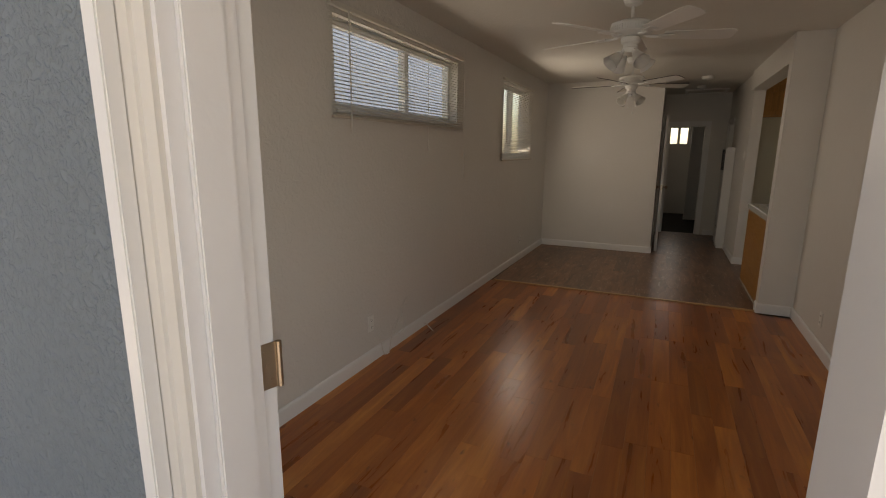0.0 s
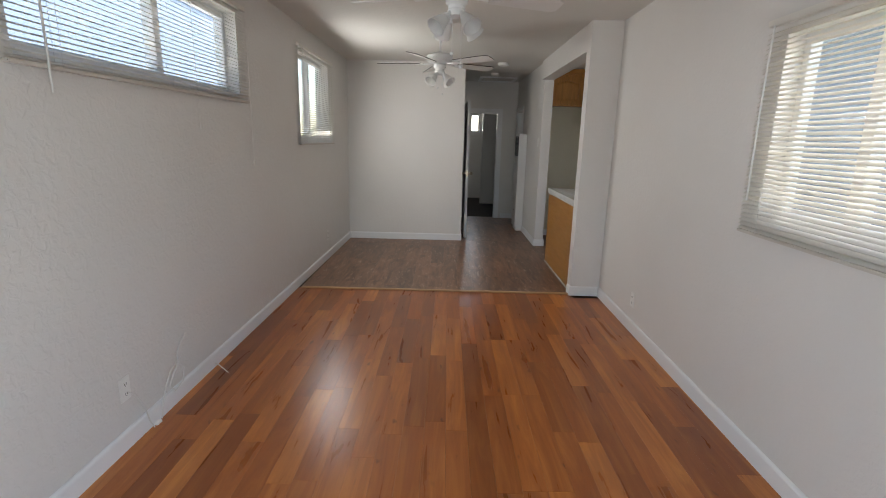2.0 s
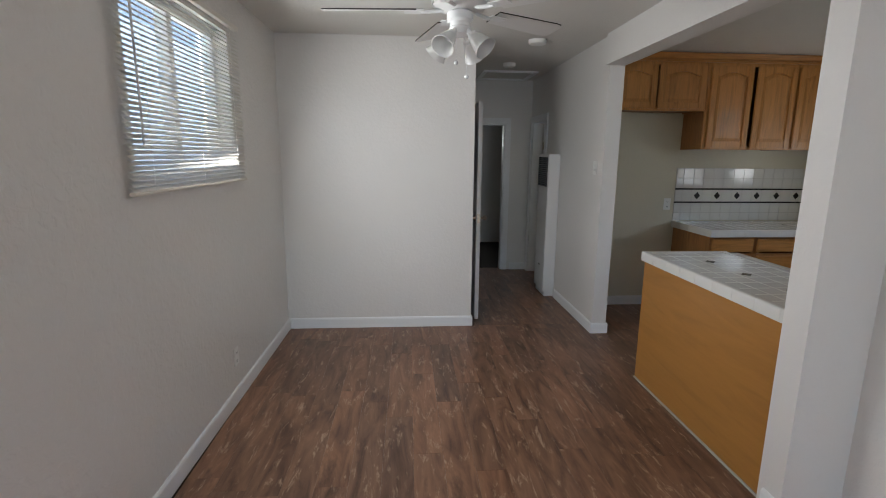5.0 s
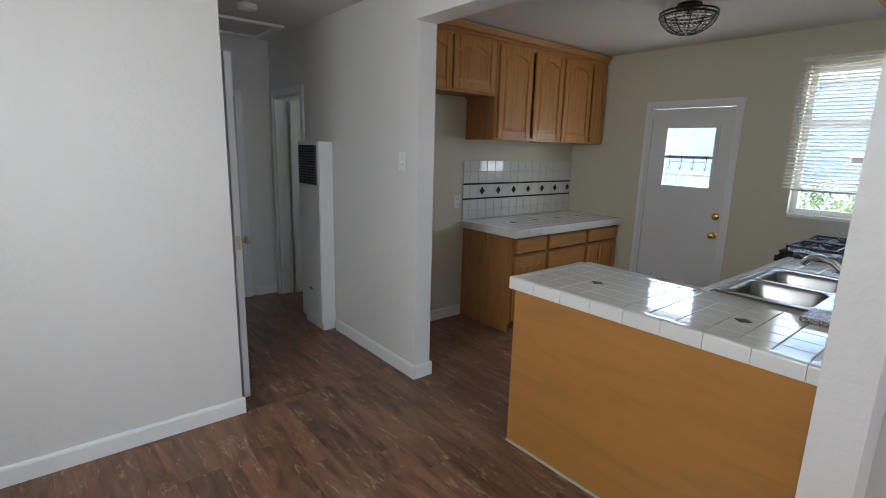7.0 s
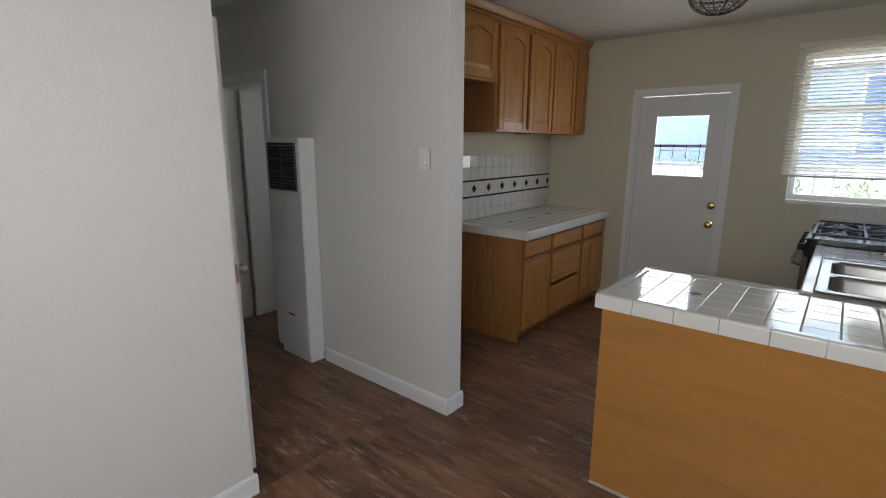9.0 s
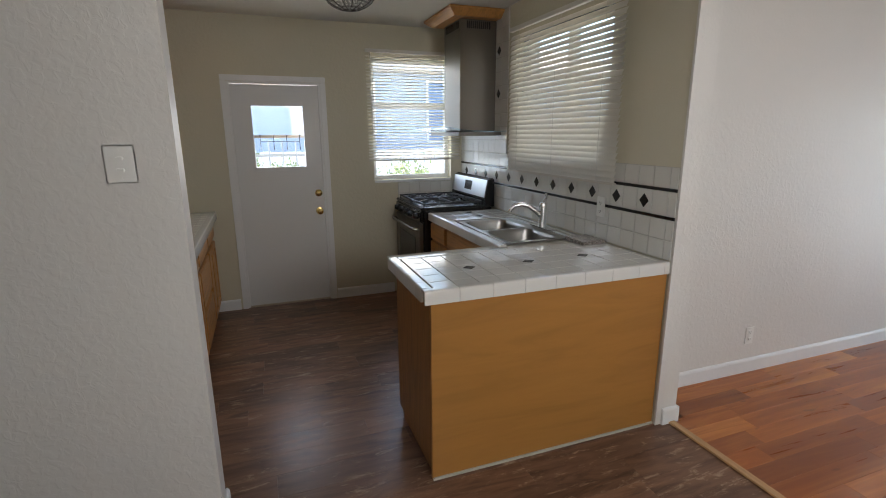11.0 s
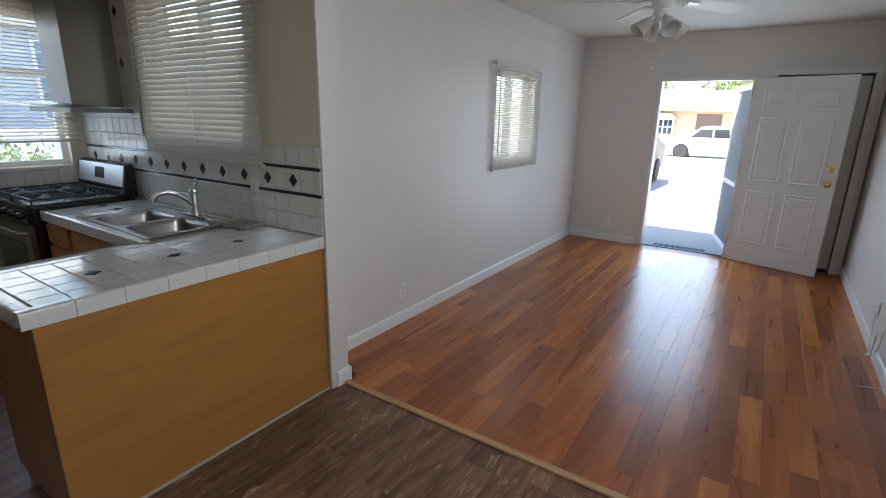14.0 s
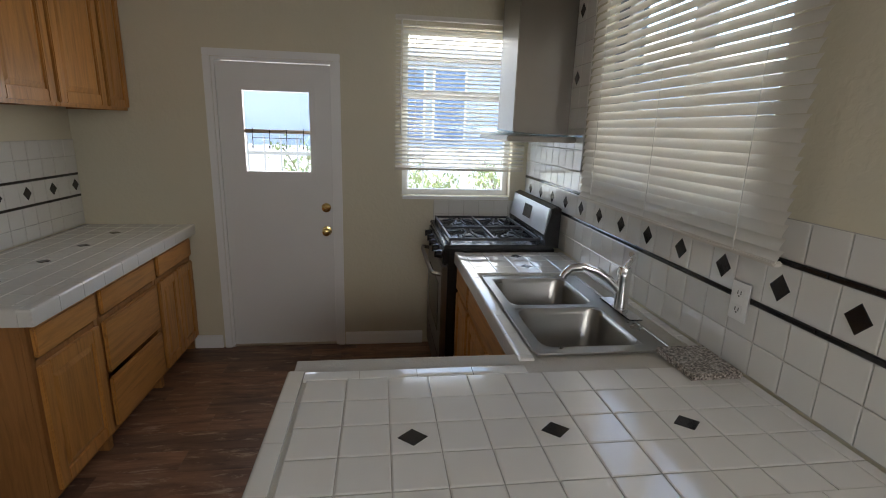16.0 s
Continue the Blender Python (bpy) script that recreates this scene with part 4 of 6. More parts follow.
def tile_field(parent, frame_m, us, vs, skip=lambda u0, u1, v0, v1: False):
    """Tiles between the given lines, in the plane of frame_m."""
    for u0, u1 in zip(us, us[1:]):
        for v0, v1 in zip(vs, vs[1:]):
            if u1 - u0 > 0.012 and v1 - v0 > 0.012 and not skip(u0, u1, v0, v1):
                lay(parent, frame_m @ pose(u0 + G / 2, v0 + G / 2, 0), u1 - u0 - G, v1 - v0 - G)


def cap_mesh(length, top, drop, name="edge_tile"):
    """A V-cap edge tile: along local x, its nose towards local -y, face down the front."""
    bm = bmesh.new()
    r = 0.010
    prof = [(top, 0.0), (top, 0.0075), (r, 0.0095)]
    prof += [(r - r * math.sin(k * math.pi / 8), 0.0095 - r + r * math.cos(k * math.pi / 8)) for k in range(1, 5)]
    prof += [(0.0, -drop), (0.012, -drop), (0.012, 0.0)]
    a = [bm.verts.new((G / 2, u, z)) for u, z in prof]
    b = [bm.verts.new((length - G / 2, u, z)) for u, z in prof]
    for i in range(len(prof)):
        bm.faces.new((a[i], a[(i + 1) % len(prof)], b[(i + 1) % len(prof)], b[i]))
    bm.faces.new(a), bm.faces.new(b)
    return mesh_of(name, bm, TILE, True)


CAPS = {}


def cap_row(parent, start, angle, length, top, drop, z, step=0.153):
    """A row of V-caps from start, running at angle."""
    u = 0.0
    while u < length - 0.004:
        l = min(step, length - u)
        key = (round(l, 3), top, drop)
        if key not in CAPS:
            CAPS[key] = cap_mesh(l, top, drop)
        piece("edge_tile", CAPS[key], parent, pose(start[0], start[1], z, 0, 0, angle) @ pose(u, 0, 0))
        u += step


P = 0.1046      # tile pitch
ZT = 0.894      # under side of the worktop tiles
top_s = thing("tiled_worktop", "white tiled worktop with black diamond insets round the sink", "worktop")
SX0, SX1, SY0, SY1 = 1.90, 2.63, 5.535, 5.915      # hole for the sink
bm = bmesh.new()
box(bm, 1.2715, PY1 + 0.006, 0.847, SX0, 6.632, ZT)
box(bm, SX1, PY1 + 0.002, 0.847, 3.105, 5.982, ZT)
box(bm, SX0, PY1 + 0.002, 0.847, SX1, SY0, ZT)
box(bm, SX0, SY1, 0.847, SX1, 5.982, ZT)
bmesh.ops.remove_doubles(bm, verts=bm.verts, dist=0.0002)
part("grout_bed", bm, GROUT, top_s)
top_m = pose(0, 0, ZT)
xs = [1.285, 1.362, 1.466, 1.571, 1.675, 1.78]
ys = [6.592 - 0.106 * k for k in range(12)] + [PY1 + 0.008]
tile_field(top_s, top_m, xs, sorted(ys))
xs2 = [1.78 + P * k for k in range(13)] + [3.105]
ys2 = sorted([y for y in ys if y < 5.99])[:-1] + [5.952]
hit_sink = lambda u0, u1, v0, v1: u1 > 1.875 and u0 < 2.655 and v1 > 5.51 and v0 < 5.94
tile_field(top_s, top_m, xs2, ys2, hit_sink)
for x, y in ((1.518, 6.332), (1.518, 6.013), (1.518, 5.695), (2.83, 5.68), (3.02, 5.68)):
    piece("diamond_inset", INSET_TOP, top_s, pose(x, y, ZT + 0.0062))
cap_row(top_s, (1.240, 6.645), -90, 6.645 - PY1 - 0.005, 0.045, 0.050, ZT)      # nose towards -x
cap_row(top_s, (1.825, 6.647), 180, 0.54, 0.045, 0.050, ZT)
cap_row(top_s, (1.823, 5.996), 90, 0.604, 0.045, 0.050, ZT)
cap_row(top_s, (3.105, 5.998), 180, 1.25, 0.045, 0.050, ZT)

top_n = thing("tiled_worktop", "white tiled worktop with black diamond insets under the wall cabinets", "worktop")
ZN = 0.886
bm = bmesh.new()
box(bm, 2.352, 7.609, 0.83, 3.886, KN - 0.003, ZN)
part("grout_bed", bm, GROUT, top_n)
xn = [2.395] + [2.99 + 0.052 + P * k for k in range(-6, 9)]
xn = [x for x in xn if x < 3.87] + [3.886]
yn = [7.641, 7.69] + [7.95 + 0.052 + P * k for k in range(-2, 3)]
yn = [y for y in yn if y < KN - 0.02] + [KN - 0.008]
tile_field(top_n, pose(0, 0, ZN), xn, sorted(set(yn)))
for x in (2.68, 2.99, 3.305, 3.62):
    piece("diamond_inset", INSET_TOP, top_n, pose(x, 7.95, ZN + 0.0062))
cap_row(top_n, (2.345, 7.597), 0, 3.886 - 2.345, 0.045, 0.055, ZN)
cap_row(top_n, (2.343, KN - 0.004), -90, KN - 0.004 - 7.599, 0.045, 0.055, ZN)

# ---------- splash-back tiles ----------
def splash(name, label, frame_m, us, rows, liners, diamonds, dz):
    """frame_m: local x along the wall, local y up, z out of it."""
    ob = structure(new(name), label, "wall tiles")
    bm = bmesh.new()
    box(bm, us[0], rows[0][0], 0.0, us[-1], rows[-1][1], 0.003)
    bed = part("grout_bed", bm, GROUT, ob)
    bed.matrix_basis = frame_m
    for z0, z1, step in rows:
        tile_field(ob, frame_m @ pose(0, 0, 0.0025), us, [z0, z1])
    for z0, z1 in liners:
        n = max(1, round((us[-1] - us[0]) / 0.3))
        for i in range(n):
            a = us[0] + (us[-1] - us[0]) * i / n
            lay(ob, frame_m @ pose(a, z0, 0.003), (us[-1] - us[0]) / n - 0.001, z1 - z0, BLACK_TILE, "liner_tile")
    for d in diamonds:
        piece("diamond_inset", INSET, ob, frame_m @ pose(d, dz, 0.0087))
    return ob


def lines(a, b, through_point):
    k0 = math.ceil((a - through_point) / P + 0.1)
    out = [a]
    u = through_point + k0 * P
    while u < b - 0.02:
        out.append(u)
        u += P
    return out + [b]


south_m = pose(0, PY1, 0, 90, 0, 180)          # local x runs to -x
to_s = lambda x: -x
us = lines(to_s(KE - 0.002), to_s(PX + 0.016), to_s(1.449) + P / 2)
splash("splashback_south", "white tile splash-back with black liners and diamond insets behind the sink", south_m, us,
       [(0.905, 1.002, 0), (1.002, 1.102, 0), (1.118, 1.238, 0), (1.254, 1.355, 0)], [(1.1025, 1.1175), (1.2385, 1.2535)], [to_s(1.449 + 2 * P * k) for k in range(12)], 1.178)
us = lines(to_s(KE - 0.002), to_s(2.965), to_s(3.23) + P / 2)
splash("splashback_hood", "white tiles behind the hood up to the ceiling", south_m, us, [(1.3565 + P * k, min(1.3565 + P * (k + 1), KC - 0.003), 0) for k in range(11) if 1.3565 + P * k < KC - 0.02], [], [], 0)
for z in (1.82, 2.14):
    piece("diamond_inset", INSET, bpy.data.objects["splashback_hood"], south_m @ pose(to_s(3.12), z, 0.0087))
north_m = pose(0, KN, 0, 90, 0, 0)
us = lines(2.35, KE - 0.002, 2.58 + P / 2)
splash("splashback_north", "white tile splash-back with black liners and diamond insets under the wall cabinets", north_m, us,
       [(0.897, 0.975, 0), (0.975, 1.072, 0), (1.086, 1.204, 0), (1.218, 1.318, 0), (1.318, 1.418, 0)], [(1.0725, 1.0855), (1.2045, 1.2175)], [2.58 + 0.2105 * k for k in range(7)], 1.146)
east_m = pose(KE, 0, 0, 90, 0, -90)
us = [-6.03 + P * k for k in range(7)]
splash("splashback_east", "white tiles between the range and the window", east_m, us[:7], [(0.90, 0.975, 0), (0.975, 1.073, 0)], [], [], 0)

# ---------- sink and tap ----------
sink = thing("kitchen_sink", "stainless steel double-bowl drop-in sink", "sink", pose(0, 0, 0.9005))
bm = bmesh.new()
X0, X1, Y0, Y1 = 1.872, 2.655, 5.505, 5.942
bowls = ((1.918, 2.245, 5.578, 5.906), (2.283, 2.610, 5.578, 5.906))
def rounded(x0, x1, y0, y1, r, z, k=4):
    pts = []
    for cx, cy, a0 in ((x1 - r, y1 - r, 0), (x0 + r, y1 - r, 90), (x0 + r, y0 + r, 180), (x1 - r, y0 + r, 270)):
        for i in range(k + 1):
            a = radians(a0 + 90 * i / k)
            pts.append((cx + r * math.cos(a), cy + r * math.sin(a), z))
    return pts
# rim as strips round the bowls
for a, b, c, d in ((X0, X1, Y0, 5.578), (X0, X1, 5.906, Y1), (X0, 1.918, 5.578, 5.906), (2.245, 2.283, 5.578, 5.906), (2.610, X1, 5.578, 5.906)):
    box(bm, a, c, 0.0, b, d, 0.005)
bmesh.ops.remove_doubles(bm, verts=bm.verts, dist=0.0003)
rolled = [Vector(p) for p in rounded(X0, X1, Y0, Y1, 0.02, 0.0045)]
tube(bm, rolled + rolled[:1], 0.0045, 6)
part("rim", bm, SINK_STEEL, sink, smooth=True)
for x0, x1, y0, y1 in bowls:
    bm = bmesh.new()
    rings = []
    for inset, r, z in ((-0.002, 0.006, 0.0055), (0.002, 0.05, 0.002), (0.008, 0.055, -0.02), (0.016, 0.06, -0.15), (0.035, 0.07, -0.178), (0.10, 0.05, -0.184)):
        rings.append([bm.verts.new(p) for p in rounded(x0 + inset, x1 - inset, y0 + inset, y1 - inset, r, z)])
    for p, q in zip(rings, rings[1:]):
        for i in range(len(p)):
            bm.faces.new((p[i], p[(i + 1) % len(p)], q[(i + 1) % len(p)], q[i]))
    bm.faces.new(rings[-1])
    b = part("bowl", bm, SINK_STEEL, sink, smooth=True)
    bm = bmesh.new()
    lathe(bm, [(0.040, 0.0), (0.040, 0.003), (0.030, 0.004), (0.028, 0.001), (0.005, 0.002)], 20, pose((x0 + x1) / 2, (y0 + y1) / 2, -0.184))
    part("drain", bm, CHROME, b, "round chrome drain", True)
tap = thing("kitchen_tap", "chrome single-lever pull-out kitchen tap behind the sink", "tap", pose(2.215, 5.505, 0.9062))
bm = bmesh.new()
box(bm, -0.12, -0.028, 0, 0.12, 0.028, 0.008, 0.006)
part("base_plate", bm, CHROME, tap, smooth=True)
bm = bmesh.new()
lathe(bm, [(0.029, 0.008), (0.027, 0.02), (0.024, 0.05), (0.024, 0.13), (0.027, 0.150), (0.022, 0.165), (0.008, 0.172)], 24)
part("body", bm, CHROME, tap, smooth=True)
bm = bmesh.new()
tube(bm, [(0.0, 0.01, 0.075), (0.01, 0.05, 0.115), (0.02, 0.09, 0.145), (0.035, 0.14, 0.160), (0.05, 0.185, 0.150), (0.056, 0.205, 0.128), (0.058, 0.212, 0.112)], 0.0145, 12)
part("spout", bm, CHROME, tap, smooth=True)
bm = bmesh.new()
tube(bm, [(0, 0, 0.165), (-0.006, -0.012, 0.185), (-0.015, -0.018, 0.205), (-0.03, 0.0, 0.225)], 0.009, 10)
part("lever", bm, CHROME, tap, smooth=True)
slab_mat = mat("speckled_granite", (0.3, 0.27, 0.24), 0.35)
v = coords(slab_mat)
link(slab_mat, ramp(slab_mat, noisy(slab_mat, v, 160.0, 3), [(0.36, (0.04, 0.035, 0.03)), (0.5, (0.26, 0.22, 0.19)), (0.66, (0.55, 0.51, 0.46))]), bsdf(slab_mat).inputs["Base Color"])
tagged(boxed("granite_slab", (1.695, 5.412, 0.9015, 1.87, 5.565, 0.922), slab_mat, bevel=0.003), "speckled brown granite offcut lying on the worktop", "stone slab")

# ---------- range ----------
range_ob = thing("gas_range", "black and stainless gas range standing in the corner", "stove", pose(3.128, 5.408, FZ))
W, D = 0.742, 0.655
bm = bmesh.new()
box(bm, 0, 0.02, 0.03, W, D - 0.035, 0.895, 0.004)
part("body", bm, BLACK, range_ob)
for x in (0.04, W - 0.04):
    for y in (0.06, D - 0.1):
        bm = bmesh.new()
        cyl(bm, (x, y, 0), (x, y, 0.032), 0.018, seg=10)
        part("foot", bm, BLACK, range_ob)
bm = bmesh.new()
box(bm, -0.003, 0.03, 0.896, W + 0.003, D - 0.01, 0.918, 0.006)
part("cooktop", bm, BLACK, range_ob)
bm = bmesh.new()
prism(bm, [(0.0, 0.90), (0.075, 0.90), (0.085, 0.96), (0.055, 1.12), (0.02, 1.135), (0.0, 1.12)], W, Matrix.Rotation(radians(90), 4, "Z") @ Matrix.Identity(4))
bmesh.ops.transform(bm, matrix=Matrix.Translation((W, 0, 0)), verts=bm.verts)
part("backguard", bm, BLACK, range_ob)
bm = bmesh.new()
q = Matrix.Translation((0, 0.0715, 1.045)) @ Matrix.Rotation(radians(10.5), 4, "X")
bmesh.ops.transform(bm, matrix=q, verts=box(bm, 0.015, -0.002, -0.072, W - 0.015, 0.004, 0.074))
part("control_panel", bm, PANEL_STEEL, range_ob, "brushed steel control panel")
bm = bmesh.new()
bmesh.ops.transform(bm, matrix=q, verts=box(bm, W / 2 - 0.075, 0.0045, -0.035, W / 2 + 0.075, 0.006, 0.045))
part("display", bm, BLACK, range_ob, "black clock display")
bm = bmesh.new()
box(bm, 0.012, D - 0.034, 0.22, W - 0.012, D - 0.002, 0.79, 0.005)
od = part("oven_door", bm, STEEL, range_ob)
boxed("oven_window", (0.13, D - 0.0015, 0.36, W - 0.13, D + 0.001, 0.66), BLACK, od)
bm = bmesh.new()
tube(bm, [(0.05, D - 0.002, 0.735), (0.055, D + 0.04, 0.745), (0.12, D + 0.05, 0.745), (W - 0.12, D + 0.05, 0.745), (W - 0.055, D + 0.04, 0.745), (W - 0.05, D - 0.002, 0.735)], 0.012, 10)
part("oven_handle", bm, STEEL, od, smooth=True)
bm = bmesh.new()
box(bm, 0.005, D - 0.034, 0.80, W - 0.005, D - 0.005, 0.893, 0.008)
part("knob_panel", bm, BLACK, range_ob)
boxed("drawer", (0.012, D - 0.034, 0.05, W - 0.012, D - 0.004, 0.21), STEEL, range_ob, bevel=0.005)
for i in range(5):
    bm = bmesh.new()
    x = 0.09 + i * (W - 0.18) / 4
    lathe(bm, [(0.024, 0.0), (0.022, 0.02), (0.019, 0.028), (0.005, 0.03)], 16, pose(x, D - 0.005, 0.845, -90))
    box(bm, x - 0.004, D + 0.02, 0.825, x + 0.004, D + 0.032, 0.865)
    part("knob", bm, BLACK, range_ob, smooth=True)
for cx in (0.19, W - 0.19):
    bm = bmesh.new()
    z0, z1 = 0.938, 0.952
    x0, x1, y0, y1 = cx - 0.17, cx + 0.17, 0.11, D - 0.045
    for y in (y0, (y0 + y1) / 2, y1):
        box(bm, x0, y - 0.006, z0, x1, y + 0.006, z1)
    for x in (x0, x1 - 0.012):
        box(bm, x, y0, z0 - 0.001, x + 0.012, y1, z1 - 0.001)
    for yy in ((y0 + (y0 + y1) / 2) / 2, (y1 + (y0 + y1) / 2) / 2):
        for k in range(8):
            a = math.pi * k / 4 + 0.39
            p = Vector((cx + 0.035 * math.cos(a), yy + 0.035 * math.sin(a), z1 + 0.004))
            cyl(bm, p, (cx + 0.115 * math.cos(a), yy + 0.1 * math.sin(a), z0 + 0.004), 0.006, seg=6)
    for x in (x0 + 0.006, x1 - 0.006):
        for y in (y0, y1):
            cyl(bm, (x, y, 0.917), (x, y, z0 + 0.002), 0.007, seg=8)
    part("grate", bm, IRON, range_ob)
    for yy in ((y0 + (y0 + y1) / 2) / 2, (y1 + (y0 + y1) / 2) / 2):
        bm = bmesh.new()
        lathe(bm, [(0.05, 0.917), (0.046, 0.926), (0.032, 0.927), (0.032, 0.935), (0.004, 0.936)], 18, pose(cx, yy, 0))
        part("burner", bm, IRON, range_ob, smooth=True)

# ---------- hood ----------
hood = thing("range_hood", "stainless chimney hood with a curved glass canopy", "range hood")
bm = bmesh.new()
box(bm, 3.17, PY1 + 0.010, 1.535, 3.52, 5.70, 2.365, 0.004)
chim = part("chimney", bm, STEEL, hood)
for i in range(12):
    boxed("vent_slot", (3.168, 5.45 + i * 0.017, 2.30, 3.1702, 5.459 + i * 0.017, 2.352), BLACK, chim)
    boxed("vent_slot", (3.20 + i * 0.024, 5.6995, 2.30, 3.213 + i * 0.024, 5.702, 2.352), BLACK, chim)
bm = bmesh.new()
box(bm, 3.05, PY1 + 0.010, 1.496, 3.72, 5.76, 1.524, 0.005)
part("filter_body", bm, STEEL, hood)
bm = bmesh.new()
nx, ny = 16, 10
gx0, gx1, gy0, gy1 = 2.975, 3.76, PY1 + 0.012, 6.0
grid = {}
for s, dz in (("t", 0.008), ("b", 0.0)):
    for i in range(nx + 1):
        for j in range(ny + 1):
            u, w = i / nx, j / ny
            edge = max(0.0, abs(u - 0.5) * 2 - 0.55) / 0.45
            y = gy0 + (gy1 - gy0 - 0.13 * edge ** 2) * w
            grid[s, i, j] = bm.verts.new((gx0 + (gx1 - gx0) * u, y, 1.525 + dz + 0.03 * w ** 3))
for s in "tb":
    for i in range(nx):
        for j in range(ny):
            bm.faces.new((grid[s, i, j], grid[s, i + 1, j], grid[s, i + 1, j + 1], grid[s, i, j + 1]))
for i in range(nx):
    for j in (0, ny):
        bm.faces.new((grid["t", i, j], grid["t", i + 1, j], grid["b", i + 1, j], grid["b", i, j]))
for j in range(ny):
    for i in (0, nx):
        bm.faces.new((grid["t", i, j], grid["t", i, j + 1], grid["b", i, j + 1], grid["b", i, j]))
part("glass_canopy", bm, HOOD_GLASS, hood, "pale curved glass canopy", True)
collar = thing("hood_collar", "oak crown collar round the top of the hood chimney", "moulding")
bm = bmesh.new()
lo = [bm.verts.new(p) for p in ((3.10, PY1 + 0.010, 2.367), (3.59, PY1 + 0.010, 2.367), (3.59, 5.775, 2.367), (3.10, 5.775, 2.367))]
hi = [bm.verts.new(p) for p in ((3.04, PY1 + 0.010, 2.41), (3.65, PY1 + 0.010, 2.41), (3.65, 5.835, 2.41), (3.04, 5.835, 2.41))]
tp = [bm.verts.new((v.co.x, v.co.y, 2.425)) for v in hi]
bm.faces.new(lo), bm.faces.new(tp)
for a, b in ((lo, hi), (hi, tp)):
    for i in range(4):
        bm.faces.new((a[i], a[(i + 1) % 4], b[(i + 1) % 4], b[i]))
part("collar_board", bm, OAK_H, collar)

# ---------- ceiling fans ----------
BLADE = mat("white_fan_blade", (0.74, 0.73, 0.70), 0.4)
BLADE_EDGE = mat("dark_blade_edge", (0.03, 0.022, 0.018), 0.5)


def fan(x, y, turn, label, chain=(0.30, 0.38), drop=0.0, edge=BLADE_EDGE):
    ob = thing("ceiling_fan", label, "ceiling fan", pose(x, y, CE - 0.001 - drop), "ceiling fans")
    bm = bmesh.new()
    lathe(bm, [(0.065, drop), (0.066, drop - 0.02), (0.050, drop - 0.05), (0.022, drop - 0.062)], 28)
    part("canopy", bm, ENAMEL, ob, smooth=True)
    bm = bmesh.new()
    cyl(bm, (0, 0, drop - 0.055), (0, 0, -0.13), 0.011, seg=12)
    part("downrod", bm, ENAMEL, ob, smooth=True)
    bm = bmesh.new()
    lathe(bm, [(0.03, -0.115), (0.075, -0.125), (0.128, -0.145), (0.132, -0.155), (0.128, -0.162), (0.128, -0.20), (0.118, -0.21), (0.07, -0.222), (0.05, -0.226)], 40)
    motor = part("motor_housing", bm, ENAMEL, ob, smooth=True)
    bm = bmesh.new()
    for i in range(48):
        a = 2 * math.pi * i / 48
        v = box(bm, 0.1285, -0.0035, -0.196, 0.1325, 0.0035, -0.166)
        bmesh.ops.transform(bm, matrix=Matrix.Rotation(a, 4, "Z"), verts=v)
    part("cooling_ribs", bm, ENAMEL, motor)
    bm = bmesh.new()
    lathe(bm, [(0.05, -0.224), (0.062, -0.232), (0.060, -0.262), (0.045, -0.272), (0.045, -0.29), (0.05, -0.296), (0.046, -0.325), (0.02, -0.335)], 24)
    hub = part("light_hub", bm, ENAMEL, ob, smooth=True)
    # blade outline in x, y
    n = 10
    right = [(0.20 + 0.42 * i / n, 0.052 + 0.016 * i / n) for i in range(n)]
    tip = [(0.615, 0.062), (0.632, 0.045), (0.634, 0.0)]
    outline = right + tip
    outline = outline + [(u, -v) for u, v in reversed(outline[:-1])]
    bm = bmesh.new()
    a = [bm.verts.new((u, v, 0.003)) for u, v in outline]
    b = [bm.verts.new((u, v, -0.003)) for u, v in outline]
    bm.faces.new(a), bm.faces.new(b)
    for i in range(len(outline)):
        f = bm.faces.new((a[i], a[(i + 1) % len(a)], b[(i + 1) % len(a)], b[i]))
        f.material_index = 1
    me = mesh_of("blade", bm, BLADE)
    me.materials.append(edge)
    bm = bmesh.new()
    tube(bm, [(0.058, 0, -0.205), (0.10, 0, -0.222), (0.15, 0, -0.226), (0.18, 0, -0.2245)], 0.009, 8)
    v = box(bm, 0.165, -0.036, -0.2262, 0.26, 0.036, -0.2215)
    arm = mesh_of("blade_iron", bm, ENAMEL, True)
    for i in range(5):
        m = pose(0, 0, 0, 0, 0, turn + 72 * i)
        iron = piece("blade_iron", arm, ob, m)
        piece("blade", me, ob, m @ pose(0, 0, -0.2175, -13, 0, 0))
    shade = None
    for i in range(4):
        m = pose(0, 0, -0.315, 0, 0, turn + 20 + 90 * i) @ pose(0.045, 0, 0, 0, 0, 0) @ pose(0, 0, 0, 0, 132, 0)
        if shade is None:
            bm = bmesh.new()
            prof = [(0.020, 0.035), (0.030, 0.05), (0.037, 0.07), (0.042, 0.095), (0.050, 0.118), (0.056, 0.128), (0.052, 0.128), (0.039, 0.095), (0.033, 0.07), (0.026, 0.052)]
            lathe(bm, prof, 20)
            shade = mesh_of("shade", bm, FROST, True)
            bm = bmesh.new()
            lathe(bm, [(0.012, -0.01), (0.014, 0.02), (0.024, 0.028), (0.024, 0.046), (0.015, 0.048)], 16)
            socket = mesh_of("socket", bm, ENAMEL, True)
        so = piece("socket", socket, ob, m)
        tagged(piece("shade", shade, ob, m), "frosted tulip glass shade")
    for k, l in enumerate(chain):
        bm = bmesh.new()
        px, py = (0.03, -0.035) if k else (-0.02, -0.04)
